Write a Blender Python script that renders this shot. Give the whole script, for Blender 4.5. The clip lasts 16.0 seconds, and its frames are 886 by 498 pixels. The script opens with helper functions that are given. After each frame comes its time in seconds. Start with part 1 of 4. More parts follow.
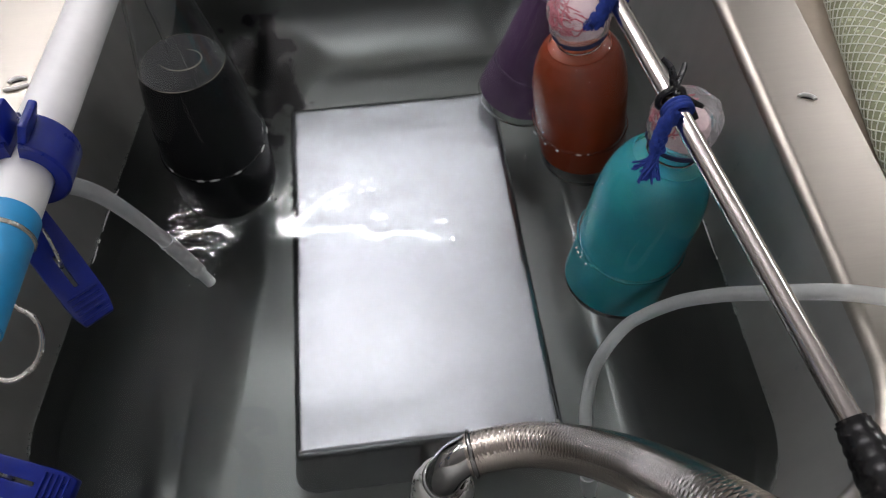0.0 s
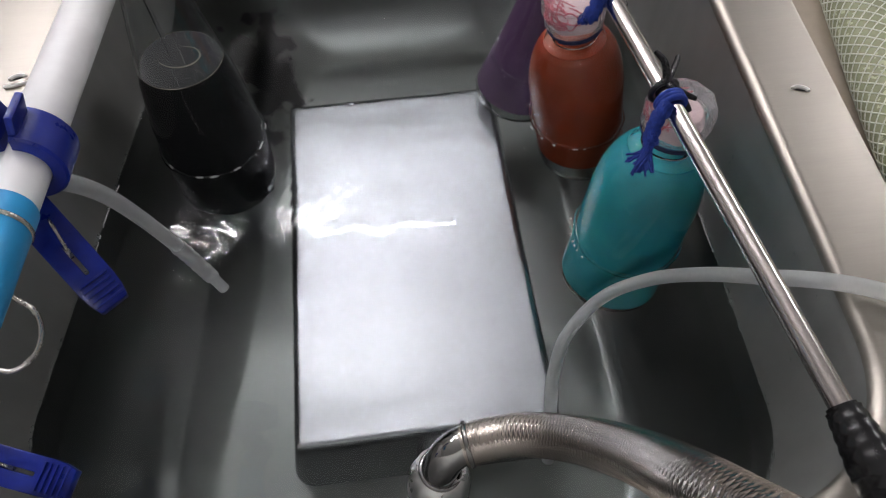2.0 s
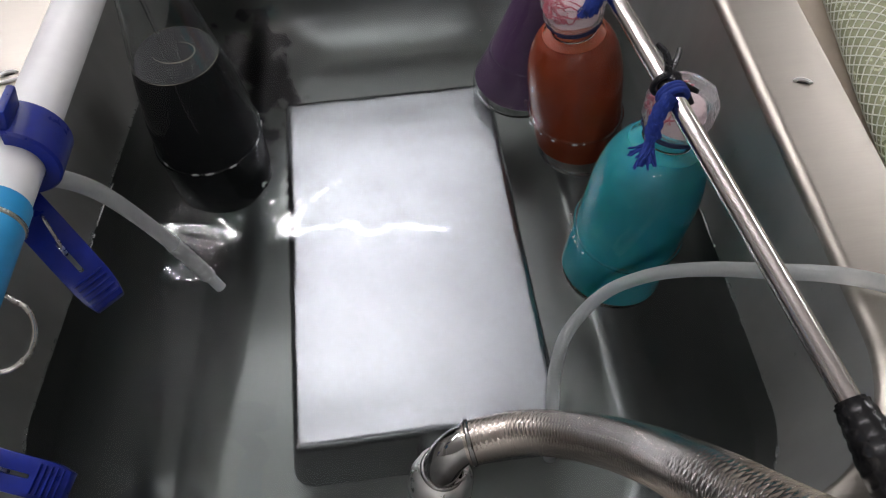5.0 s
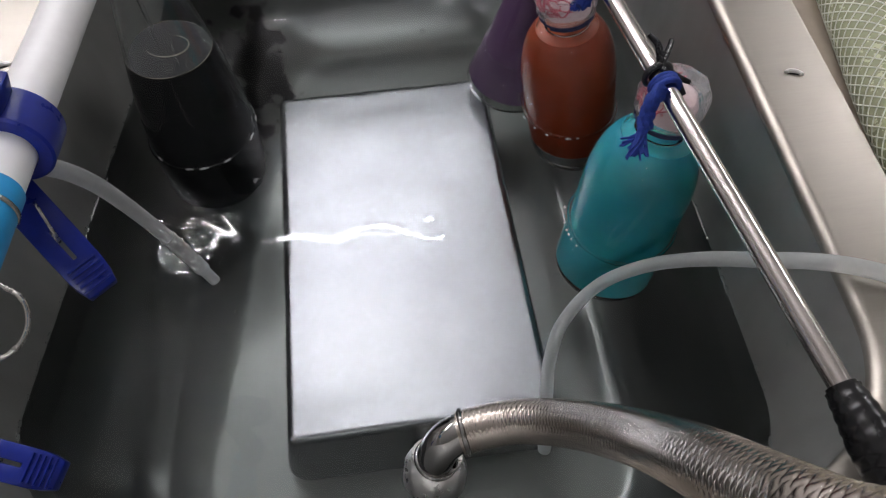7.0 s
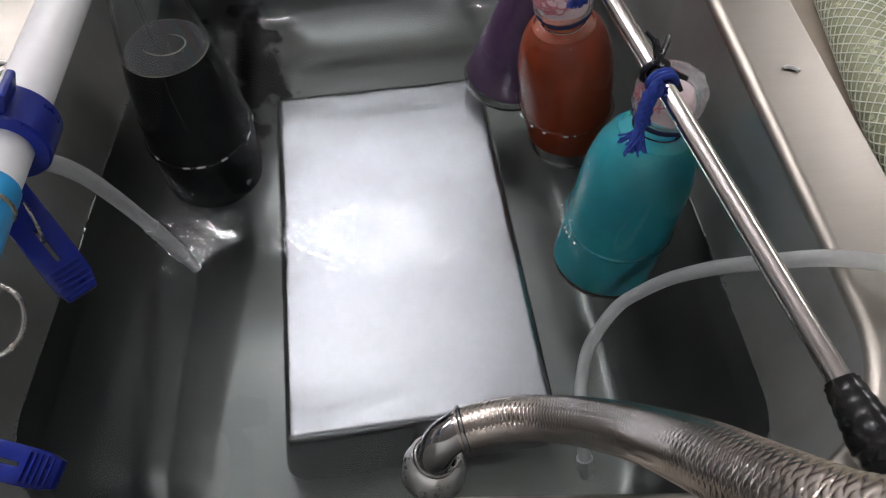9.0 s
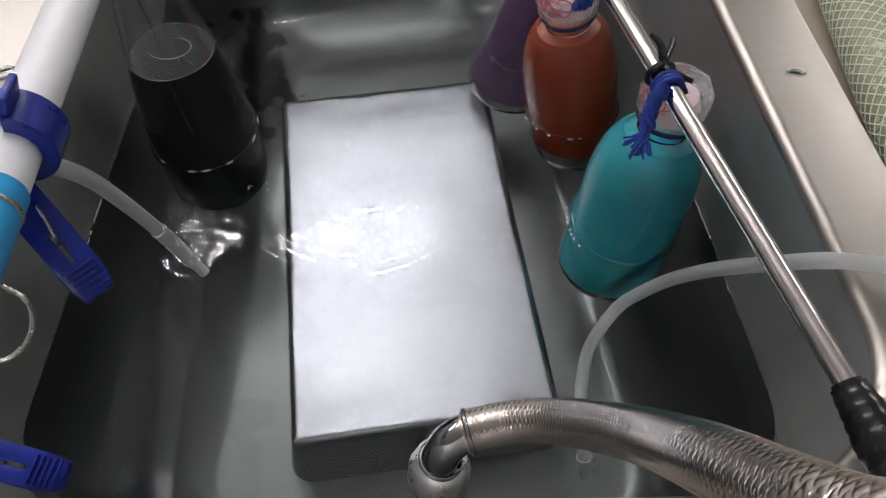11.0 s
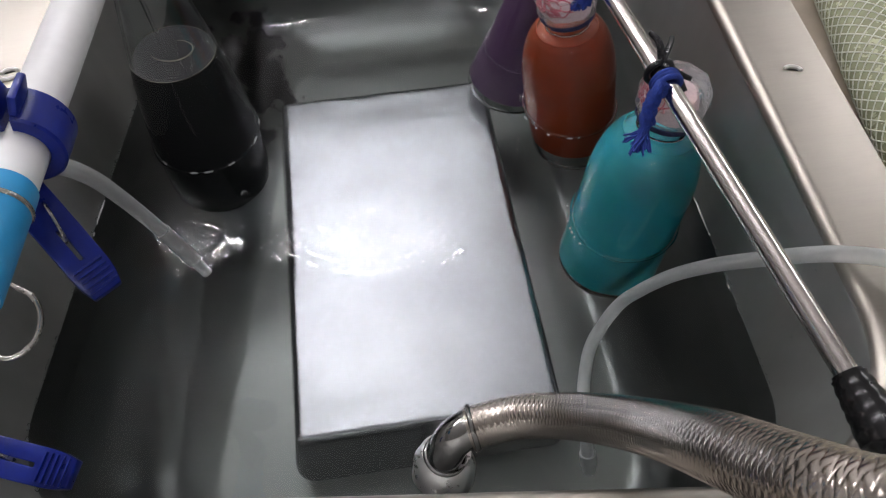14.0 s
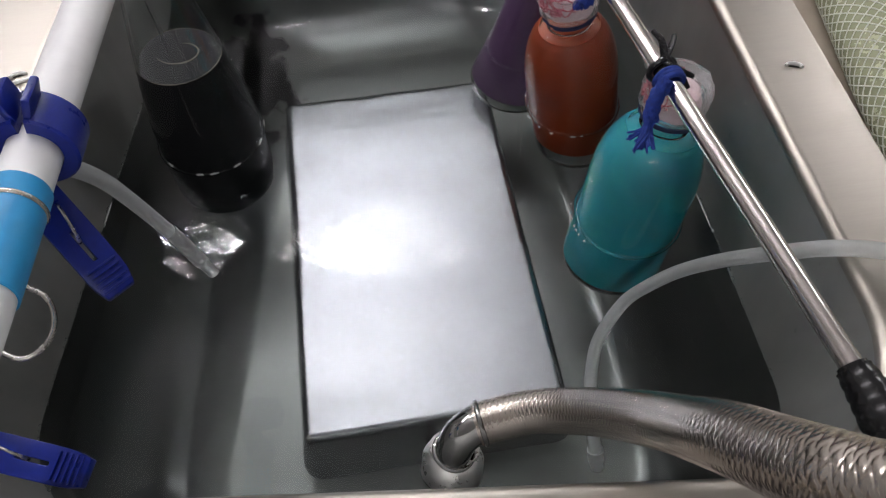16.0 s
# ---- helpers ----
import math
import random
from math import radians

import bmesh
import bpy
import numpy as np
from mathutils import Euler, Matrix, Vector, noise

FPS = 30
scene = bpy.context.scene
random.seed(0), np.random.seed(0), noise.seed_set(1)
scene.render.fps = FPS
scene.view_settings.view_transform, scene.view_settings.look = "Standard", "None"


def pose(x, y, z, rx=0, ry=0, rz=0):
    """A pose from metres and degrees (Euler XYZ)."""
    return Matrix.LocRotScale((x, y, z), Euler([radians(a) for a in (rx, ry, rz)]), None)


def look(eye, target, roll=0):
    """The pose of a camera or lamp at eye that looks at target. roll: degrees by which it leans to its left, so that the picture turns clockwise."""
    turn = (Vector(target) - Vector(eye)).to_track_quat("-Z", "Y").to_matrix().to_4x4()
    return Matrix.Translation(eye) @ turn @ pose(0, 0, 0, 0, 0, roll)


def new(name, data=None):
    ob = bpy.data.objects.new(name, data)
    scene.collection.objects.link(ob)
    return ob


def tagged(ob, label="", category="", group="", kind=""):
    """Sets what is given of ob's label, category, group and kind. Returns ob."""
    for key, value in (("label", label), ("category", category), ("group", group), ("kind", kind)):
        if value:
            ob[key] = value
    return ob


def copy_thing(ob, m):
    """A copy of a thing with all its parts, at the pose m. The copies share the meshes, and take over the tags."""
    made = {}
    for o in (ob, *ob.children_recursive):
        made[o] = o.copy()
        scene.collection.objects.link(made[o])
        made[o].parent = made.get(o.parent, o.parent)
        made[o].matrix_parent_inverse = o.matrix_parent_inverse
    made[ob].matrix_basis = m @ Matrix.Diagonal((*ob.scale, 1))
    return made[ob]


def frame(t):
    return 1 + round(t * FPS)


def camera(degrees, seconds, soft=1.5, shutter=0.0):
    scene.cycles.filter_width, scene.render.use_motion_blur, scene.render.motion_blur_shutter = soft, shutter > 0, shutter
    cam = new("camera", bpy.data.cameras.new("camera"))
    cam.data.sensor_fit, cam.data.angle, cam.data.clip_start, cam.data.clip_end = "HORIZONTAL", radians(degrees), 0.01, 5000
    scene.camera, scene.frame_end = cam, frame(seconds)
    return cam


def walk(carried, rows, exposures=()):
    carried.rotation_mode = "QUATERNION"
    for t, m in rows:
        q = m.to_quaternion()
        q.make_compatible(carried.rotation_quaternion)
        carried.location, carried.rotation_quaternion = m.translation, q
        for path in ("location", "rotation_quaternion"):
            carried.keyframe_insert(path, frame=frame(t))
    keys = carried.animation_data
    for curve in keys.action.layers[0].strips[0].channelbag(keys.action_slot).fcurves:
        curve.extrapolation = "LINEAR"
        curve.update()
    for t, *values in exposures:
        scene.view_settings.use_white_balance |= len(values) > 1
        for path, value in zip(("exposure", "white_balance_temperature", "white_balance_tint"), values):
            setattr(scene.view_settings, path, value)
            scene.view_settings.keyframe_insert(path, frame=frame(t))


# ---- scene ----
import collections

cam = camera(63.2, 16.0, soft=1.15)
PATH = [
    (0, (0.096, -0.145, 0.38), (0.2, 0.826, -1.366), -0.9),
    (0.5, (0.097, -0.145, 0.381), (0.198, 0.82, -1.368), -1.0),
    (1, (0.095, -0.145, 0.381), (0.204, 0.813, -1.371), -0.7),
    (1.5, (0.097, -0.151, 0.379), (0.202, 0.817, -1.368), -0.8),
    (2, (0.101, -0.152, 0.381), (0.193, 0.821, -1.364), -1.8),
    (2.5, (0.096, -0.148, 0.382), (0.199, 0.817, -1.367), -1.0),
    (3, (0.096, -0.146, 0.381), (0.197, 0.819, -1.368), -1.0),
    (3.5, (0.094, -0.146, 0.377), (0.197, 0.823, -1.37), -1.0),
    (4, (0.097, -0.148, 0.375), (0.194, 0.825, -1.37), -1.6),
    (6.5, (0.097, -0.156, 0.373), (0.221, 0.814, -1.372), -0.6),
    (7, (0.098, -0.159, 0.371), (0.216, 0.82, -1.369), -1.0),
    (7.5, (0.096, -0.156, 0.371), (0.217, 0.821, -1.37), -0.8),
    (8, (0.094, -0.158, 0.368), (0.218, 0.822, -1.371), -0.7),
    (8.5, (0.097, -0.158, 0.369), (0.221, 0.821, -1.37), -0.8),
    (9, (0.097, -0.161, 0.369), (0.224, 0.821, -1.369), -0.8),
    (11.5, (0.095, -0.16, 0.37), (0.212, 0.827, -1.365), -1.4),
    (12, (0.094, -0.159, 0.368), (0.215, 0.826, -1.368), -1.3),
    (12.5, (0.093, -0.163, 0.369), (0.217, 0.827, -1.364), -1.3),
    (13, (0.091, -0.165, 0.373), (0.216, 0.826, -1.36), -1.4),
    (13.5, (0.09, -0.169, 0.371), (0.21, 0.831, -1.356), -1.8),
    (14, (0.091, -0.166, 0.371), (0.22, 0.831, -1.358), -1.3),
    (14.5, (0.087, -0.164, 0.371), (0.222, 0.83, -1.359), -1.0),
    (15, (0.087, -0.169, 0.373), (0.22, 0.83, -1.355), -1.6),
    (15.5, (0.085, -0.173, 0.371), (0.219, 0.831, -1.353), -1.6),
    (16, (0.086, -0.169, 0.374), (0.216, 0.83, -1.354), -1.8),
]
walk(cam, [(t, look(eye, target, roll)) for t, eye, target, roll in PATH])

# ---- light: tube luminaires under a white ceiling, no window ----
world = bpy.data.worlds.new("world")
scene.world = world
world.use_nodes = True
world.node_tree.nodes["Background"].inputs[0].default_value = (0.02, 0.02, 0.022, 1)
world.node_tree.nodes["Background"].inputs[1].default_value = 0.3
scene.view_settings.exposure = 0.06

WATER = -0.13      # level of the water below the deck
FLOOR = -0.28      # bottom of the sink
BOX_TOP = -0.186
SLOPE = 0.072       # fall of the sink's floor towards its far end
GROUND = -0.88
CEIL = 1.66


# ---- materials ----
def material(name, color, rough=0.5, metal=0.0, **more):
    m = bpy.data.materials.new(name)
    m.use_nodes = True
    b = m.node_tree.nodes["Principled BSDF"]
    b.inputs["Base Color"].default_value = (*color, 1)
    b.inputs["Roughness"].default_value = rough
    b.inputs["Metallic"].default_value = metal
    for k, v in more.items():
        b.inputs[k.replace("_", " ")].default_value = v
    return m


def grain(m, scale, amount=0.15, stretch=(1, 1, 1), bump=0.0, rough=0.0, detail=6, fine=6.0):
    """Two scales of noise on the colour, the roughness and the relief of m."""
    nt = m.node_tree
    b = nt.nodes["Principled BSDF"]
    co = nt.nodes.new("ShaderNodeTexCoord")
    mp = nt.nodes.new("ShaderNodeMapping")
    mp.inputs["Scale"].default_value = stretch
    nt.links.new(co.outputs["Object"], mp.inputs["Vector"])
    n1 = nt.nodes.new("ShaderNodeTexNoise")
    n1.inputs["Scale"].default_value, n1.inputs["Detail"].default_value = scale, detail
    n2 = nt.nodes.new("ShaderNodeTexNoise")
    n2.inputs["Scale"].default_value, n2.inputs["Detail"].default_value = scale * fine, 3
    for n in (n1, n2):
        nt.links.new(mp.outputs["Vector"], n.inputs["Vector"])
    add = nt.nodes.new("ShaderNodeMath")
    add.operation = "MULTIPLY_ADD"
    add.inputs[1].default_value = 0.5
    nt.links.new(n2.outputs["Fac"], add.inputs[0])
    half = nt.nodes.new("ShaderNodeMath")
    half.operation = "MULTIPLY"
    half.inputs[1].default_value = 0.5
    nt.links.new(n1.outputs["Fac"], half.inputs[0])
    nt.links.new(half.outputs[0], add.inputs[2])
    col = b.inputs["Base Color"].default_value
    ramp = nt.nodes.new("ShaderNodeMix")
    ramp.data_type = "RGBA"
    ramp.inputs["A"].default_value = (*[min(1, c * (1 - amount)) for c in col[:3]], 1)
    ramp.inputs["B"].default_value = (*[min(1, c * (1 + amount)) for c in col[:3]], 1)
    mr = nt.nodes.new("ShaderNodeMapRange")
    mr.inputs["From Min"].default_value, mr.inputs["From Max"].default_value = 0.3, 0.7
    nt.links.new(add.outputs[0], mr.inputs["Value"])
    nt.links.new(mr.outputs[0], ramp.inputs["Factor"])
    nt.links.new(ramp.outputs["Result"], b.inputs["Base Color"])
    if rough:
        rr = nt.nodes.new("ShaderNodeMapRange")
        r0 = b.inputs["Roughness"].default_value
        rr.inputs["From Min"].default_value, rr.inputs["From Max"].default_value = 0.3, 0.7
        rr.inputs["To Min"].default_value, rr.inputs["To Max"].default_value = max(0.02, r0 - rough), r0 + rough
        nt.links.new(add.outputs[0], rr.inputs["Value"])
        nt.links.new(rr.outputs[0], b.inputs["Roughness"])
    if bump:
        bp = nt.nodes.new("ShaderNodeBump")
        bp.inputs["Strength"].default_value, bp.inputs["Distance"].default_value = bump, 0.001
        nt.links.new(add.outputs[0], bp.inputs["Height"])
        nt.links.new(bp.outputs["Normal"], b.inputs["Normal"])
    return m


def relief(m, scale, height, stretch=(1, 1, 1)):
    """Slow swells of a sheet that is not quite flat; height in metres."""
    nt = m.node_tree
    co, mp = nt.nodes.new("ShaderNodeTexCoord"), nt.nodes.new("ShaderNodeMapping")
    mp.inputs["Scale"].default_value = stretch
    n, bp = nt.nodes.new("ShaderNodeTexNoise"), nt.nodes.new("ShaderNodeBump")
    n.inputs["Scale"].default_value, n.inputs["Detail"].default_value = scale, 1.5
    bp.inputs["Strength"].default_value, bp.inputs["Distance"].default_value = 1.0, height
    nt.links.new(co.outputs["Object"], mp.inputs["Vector"])
    nt.links.new(mp.outputs["Vector"], n.inputs["Vector"])
    nt.links.new(n.outputs["Fac"], bp.inputs["Height"])
    nt.links.new(bp.outputs["Normal"], nt.nodes["Principled BSDF"].inputs["Normal"])
    return m


def blotches(m, centre, reach, scale, color, edge=0.55):
    """Dark ragged blotches round one place."""
    nt = m.node_tree
    b = nt.nodes["Principled BSDF"]
    old = b.inputs["Base Color"].links[0].from_socket
    co, mp = nt.nodes.new("ShaderNodeTexCoord"), nt.nodes.new("ShaderNodeMapping")
    mp.vector_type = "TEXTURE"
    mp.inputs["Location"].default_value, mp.inputs["Scale"].default_value = centre, reach
    g = nt.nodes.new("ShaderNodeTexGradient")
    g.gradient_type = "SPHERICAL"
    n = nt.nodes.new("ShaderNodeTexNoise")
    n.inputs["Scale"].default_value, n.inputs["Detail"].default_value = scale, 6
    add, r = nt.nodes.new("ShaderNodeMath"), nt.nodes.new("ShaderNodeMapRange")
    add.operation = "MULTIPLY_ADD"
    add.inputs[1].default_value = 0.5
    r.inputs["From Min"].default_value, r.inputs["From Max"].default_value = edge, edge + 0.09
    mix = nt.nodes.new("ShaderNodeMix")
    mix.data_type = "RGBA"
    mix.inputs["B"].default_value = (*color, 1)
    nt.links.new(co.outputs["Object"], mp.inputs["Vector"])
    nt.links.new(mp.outputs["Vector"], g.inputs["Vector"])
    nt.links.new(co.outputs["Object"], n.inputs["Vector"])
    nt.links.new(g.outputs["Fac"], add.inputs[0])
    nt.links.new(n.outputs["Fac"], add.inputs[2])
    nt.links.new(add.outputs[0], r.inputs["Value"])
    nt.links.new(r.outputs[0], mix.inputs["Factor"])
    nt.links.new(old, mix.inputs["A"])
    nt.links.new(mix.outputs["Result"], b.inputs["Base Color"])
    return m


# one sink steel: the bowl's shade and upper wall's light are in the colours
shaded_basin_steel = grain(material("shaded_basin_steel", (0.165, 0.176, 0.17), 0.34, 1.0), 9, 0.05, (1, 1, 1), 0.0, 0.0, detail=1, fine=3.0)
blotches(shaded_basin_steel, (-0.035, 0.44, -0.29), (0.07, 0.16, 0.2), 38, (0.05, 0.05, 0.053), 0.72)
lit_wall_steel = grain(material("lit_wall_steel", (0.50, 0.502, 0.485), 0.55, 1.0), 9, 0.10, (1, 1, 0.3), 0.0, 0.04, fine=6.0)
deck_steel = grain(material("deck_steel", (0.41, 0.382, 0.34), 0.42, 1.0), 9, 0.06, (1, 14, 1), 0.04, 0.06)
box_steel = grain(material("box_steel", (0.35, 0.36, 0.385), 0.25, 1.0), 11, 0.03, (0.8, 1.6, 1), 0.0, 0.0, detail=1, fine=4.0)
relief(box_steel, 14, 0.0014, (0.8, 1.4, 0.2))
chrome = grain(material("chrome", (0.36, 0.355, 0.35), 0.07, 1.0), 30, 0.1, rough=0.05)
braid_steel = grain(material("braid_steel", (0.52, 0.465, 0.42), 0.23, 1.0), 25, 0.04, rough=0.02)
satin = grain(material("satin_steel", (0.78, 0.77, 0.76), 0.3, 1.0), 40, 0.06, rough=0.06)
rod_steel = grain(material("rod_steel", (0.72, 0.66, 0.64), 0.16, 1.0), 40, 0.08, (1, 12, 1), rough=0.05)
wire_steel = grain(material("wire_steel", (0.6, 0.58, 0.55), 0.25, 1.0), 60, 0.2, rough=0.08)
pvc_white = grain(material("pvc_white", (0.92, 0.92, 0.93), 0.35), 20, 0.04, rough=0.06)
sleeve_blue = grain(material("sleeve_blue", (0.02, 0.30, 0.62), 0.4), 25, 0.1, rough=0.08)
clip_blue = grain(material("clip_blue", (0.003, 0.014, 0.20), 0.32, Specular_IOR_Level=0.4), 40, 0.15, rough=0.08, bump=0.08)
string_blue = grain(material("string_blue", (0.008, 0.03, 0.22), 0.85), 300, 0.4, bump=0.6)
string_dark = grain(material("string_dark", (0.006, 0.010, 0.05), 0.8), 300, 0.4, bump=0.5)
tie_black = grain(material("tie_black", (0.006, 0.006, 0.008), 0.3), 80, 0.3, rough=0.1)
grip_black = grain(material("grip_black", (0.008, 0.008, 0.009), 0.22), 60, 0.3, rough=0.08)
silicone = grain(material("silicone", (0.78, 0.80, 0.80), 0.35, Transmission_Weight=0.6, IOR=1.3, Alpha=0.88), 50, 0.06, rough=0.06)
clear_glass = material("clear_glass", (0.93, 0.95, 0.95), 0.03, Transmission_Weight=1.0, IOR=1.45)
water_mat = material("water", (0.93, 0.97, 0.96), 0.0, Transmission_Weight=1.0, IOR=1.333, Specular_IOR_Level=0.8)
clear_water = material("clear_water", (0.95, 0.97, 0.97), 0.02, Transmission_Weight=1.0, IOR=1.333)
bubble_mat = material("bubble_film", (0.95, 0.97, 0.97), 0.0, Transmission_Weight=1.0, IOR=1.33)
plastic_wrap = material("plastic_wrap", (0.85, 0.83, 0.84), 0.16, Transmission_Weight=0.8, IOR=1.15)
grain(plastic_wrap, 60, 0.12, bump=0.9, rough=0.08)
cotton = grain(material("cotton", (0.66, 0.50, 0.51), 0.9), 120, 0.15, bump=0.8)
red_thread = grain(material("red_thread", (0.42, 0.02, 0.06), 0.7), 150, 0.3, bump=0.5)
wall_paint = grain(material("wall_paint", (0.45, 0.45, 0.44), 0.8), 3, 0.08, bump=0.1)
ceiling_paint = grain(material("ceiling_paint", (0.80, 0.80, 0.79), 0.85), 5, 0.05, bump=0.1)
floor_vinyl = grain(material("floor_vinyl", (0.32, 0.32, 0.30), 0.5), 6, 0.15, rough=0.1)
cabinet_paint = grain(material("cabinet_paint", (0.32, 0.31, 0.30), 0.5), 8, 0.08, rough=0.1)
worktop_mat = grain(material("worktop_laminate", (0.42, 0.36, 0.29), 0.45), 12, 0.14, rough=0.1, bump=0.05)
hose_vinyl = grain(material("hose_vinyl", (0.56, 0.58, 0.38), 0.25, Transmission_Weight=0.35, IOR=1.25), 30, 0.15, rough=0.08)
hose_thread = material("hose_thread", (0.78, 0.80, 0.70), 0.5)
dark_rubber = grain(material("dark_rubber", (0.02, 0.02, 0.02), 0.6), 60, 0.3, bump=0.3)
# white of the strokes that imitate glints along the waterline
glint_mat = grain(material("foam", (0.86, 0.87, 0.86), 0.2, Transmission_Weight=0.3, IOR=1.2), 400, 0.1)
scum_meniscus_mat = grain(material("scum_and_meniscus", (0.17, 0.15, 0.11), 0.4), 200, 0.3)
tab_steel = grain(material("tab_steel", (0.82, 0.81, 0.80), 0.5, 0.7), 60, 0.08, rough=0.06)
lamp_white = material("lamp_white", (0.8, 0.8, 0.8), 0.4)
tube_glow = material("tube_glow", (1, 1, 1), 0.4, Emission_Color=(1.0, 0.965, 1.0, 1), Emission_Strength=78.0)


def liquid(name, color, rough=0.5, milk=0.0):
    return grain(material(name, color, rough, Specular_IOR_Level=0.15, Subsurface_Weight=milk, Subsurface_Scale=0.02), 18, 0.14, fine=3.0)


teal_liquid = liquid("teal_liquid", (0.028, 0.29, 0.335), milk=0.7)
orange_liquid = liquid("orange_liquid", (0.22, 0.040, 0.014), milk=0.4)
purple_liquid = liquid("purple_liquid", (0.085, 0.046, 0.10))
black_liquid = liquid("black_liquid", (0.010, 0.010, 0.011), 0.6)


# ---- mesh helpers ----
def part(name, bm, mat, parent=None, label="", smooth=True):
    me = bpy.data.meshes.new(name)
    bmesh.ops.recalc_face_normals(bm, faces=bm.faces[:])
    bm.to_mesh(me)
    bm.free()
    me.materials.append(mat)
    if smooth:
        for p in me.polygons:
            p.use_smooth = True
        me.set_sharp_from_angle(angle=radians(40))
    ob = new(name, me)
    if parent:
        ob.parent = parent
    if label:
        tagged(ob, label)
    return ob


def thing(name, label, category, at=(0, 0, 0), group="", kind=""):
    ob = new(name)
    ob.location = at
    ob.empty_display_size = 0.02
    return tagged(ob, label, category, group, kind)


def glide(points, n):
    """A smooth line of about n points through the given points."""
    p = [Vector(q) for q in points]
    p = [2 * p[0] - p[1]] + p + [2 * p[-1] - p[-2]]
    out, k = [], max(1, n // (len(p) - 3))
    for i in range(1, len(p) - 2):
        for j in range(k):
            t = j / k
            a, b, c, d = p[i - 1:i + 3]
            out.append(0.5 * ((2 * b) + (c - a) * t + (2 * a - 5 * b + 4 * c - d) * t * t + (3 * b - a - 3 * c + d) * t ** 3))
    return out + [p[-2].copy()]


def sweep(line, radius, sides=16, bm=None, caps=True, closed=False, squash=1.0):
    """A round bar along line; radius is a number or a function of (share of the way, angle, metres along)."""
    bm = bm or bmesh.new()
    rad = radius if callable(radius) else (lambda u, a, s: radius)
    n, rings, s = len(line), [], 0.0
    up = None
    for i, p in enumerate(line):
        if closed:
            d = (line[(i + 1) % n] - line[i - 1]).normalized()
        else:
            d = (line[min(i + 1, n - 1)] - line[max(i - 1, 0)]).normalized()
        if up is None:
            up = d.orthogonal().normalized()
        up = (up - d * up.dot(d)).normalized()
        side = d.cross(up)
        if i:
            s += (p - line[i - 1]).length
        ring = []
        for j in range(sides):
            a = 2 * math.pi * j / sides
            r = rad(i / max(1, n - 1), a, s)
            ring.append(bm.verts.new(p + (up * math.cos(a) + side * math.sin(a) * squash) * r))
        rings.append(ring)
    for i in range(n if closed else n - 1):
        a, b = rings[i], rings[(i + 1) % n]
        for j in range(sides):
            bm.faces.new((a[j], a[(j + 1) % sides], b[(j + 1) % sides], b[j]))
    if caps and not closed:
        bm.faces.new(rings[0][::-1])
        bm.faces.new(rings[-1])
    return bm


def lathe(profile, sides=40, bm=None, closed=False):
    """A turned body from (radius, height) pairs."""
    bm = bm or bmesh.new()
    rings = []
    for r, z in profile:
        if r < 1e-6:
            rings.append([bm.verts.new((0, 0, z))])
        else:
            rings.append([bm.verts.new((r * math.cos(2 * math.pi * j / sides), r * math.sin(2 * math.pi * j / sides), z)) for j in range(sides)])
    for a, b in zip(rings, rings[1:] + ([rings[0]] if closed else [])):
        for j in range(sides):
            k = (j + 1) % sides
            if len(a) == 1 and len(b) == 1:
                continue
            if len(a) == 1:
                bm.faces.new((a[0], b[k], b[j]))
            elif len(b) == 1:
                bm.faces.new((a[j], a[k], b[0]))
            else:
                bm.faces.new((a[j], a[k], b[k], b[j]))
    return bm


def slab(x0, y0, z0, x1, y1, z1, bevel=0.0, bm=None, seg=2):
    own = bmesh.new()
    bmesh.ops.create_cube(own, size=1, matrix=Matrix.Translation(((x0 + x1) / 2, (y0 + y1) / 2, (z0 + z1) / 2)) @ Matrix.Diagonal((x1 - x0, y1 - y0, z1 - z0, 1)))
    if bevel:
        bmesh.ops.bevel(own, geom=own.edges[:], offset=bevel, segments=seg, profile=0.5, affect="EDGES")
    if bm is None:
        return own
    me = bpy.data.meshes.new("scratch")
    own.to_mesh(me)
    own.free()
    bm.from_mesh(me)
    bpy.data.meshes.remove(me)
    return bm


# ---- the sink: four sides that are not quite square, round corners, wide cove to the floor ----
CORNERS = [Vector((-0.203, -0.053)), Vector((0.348, -0.122)), Vector((0.348, 0.555)), Vector((-0.086, 0.555))]


REACH = (0.15, 1.35, 1.6, 1.85)  # how wide the cove is at the near, right, far and left side


def inset_corners(d):
    out = []
    for i in range(4):
        a, b, c = CORNERS[i - 1], CORNERS[i], CORNERS[(i + 1) % 4]
        u, v = (b - a).normalized(), (c - b).normalized()
        nu, nv = Vector((-u.y, u.x)), Vector((-v.y, v.x))
        d1, d2 = (d if d <= 0.007 else 0.007 + (d - 0.007) * REACH[k] for k in ((i - 1) % 4, i))
        det = nu.x * nv.y - nu.y * nv.x
        out.append(b + Vector(((d1 * nv.y - d2 * nu.y) / det, (nu.x * d2 - nv.x * d1) / det)))
    return out


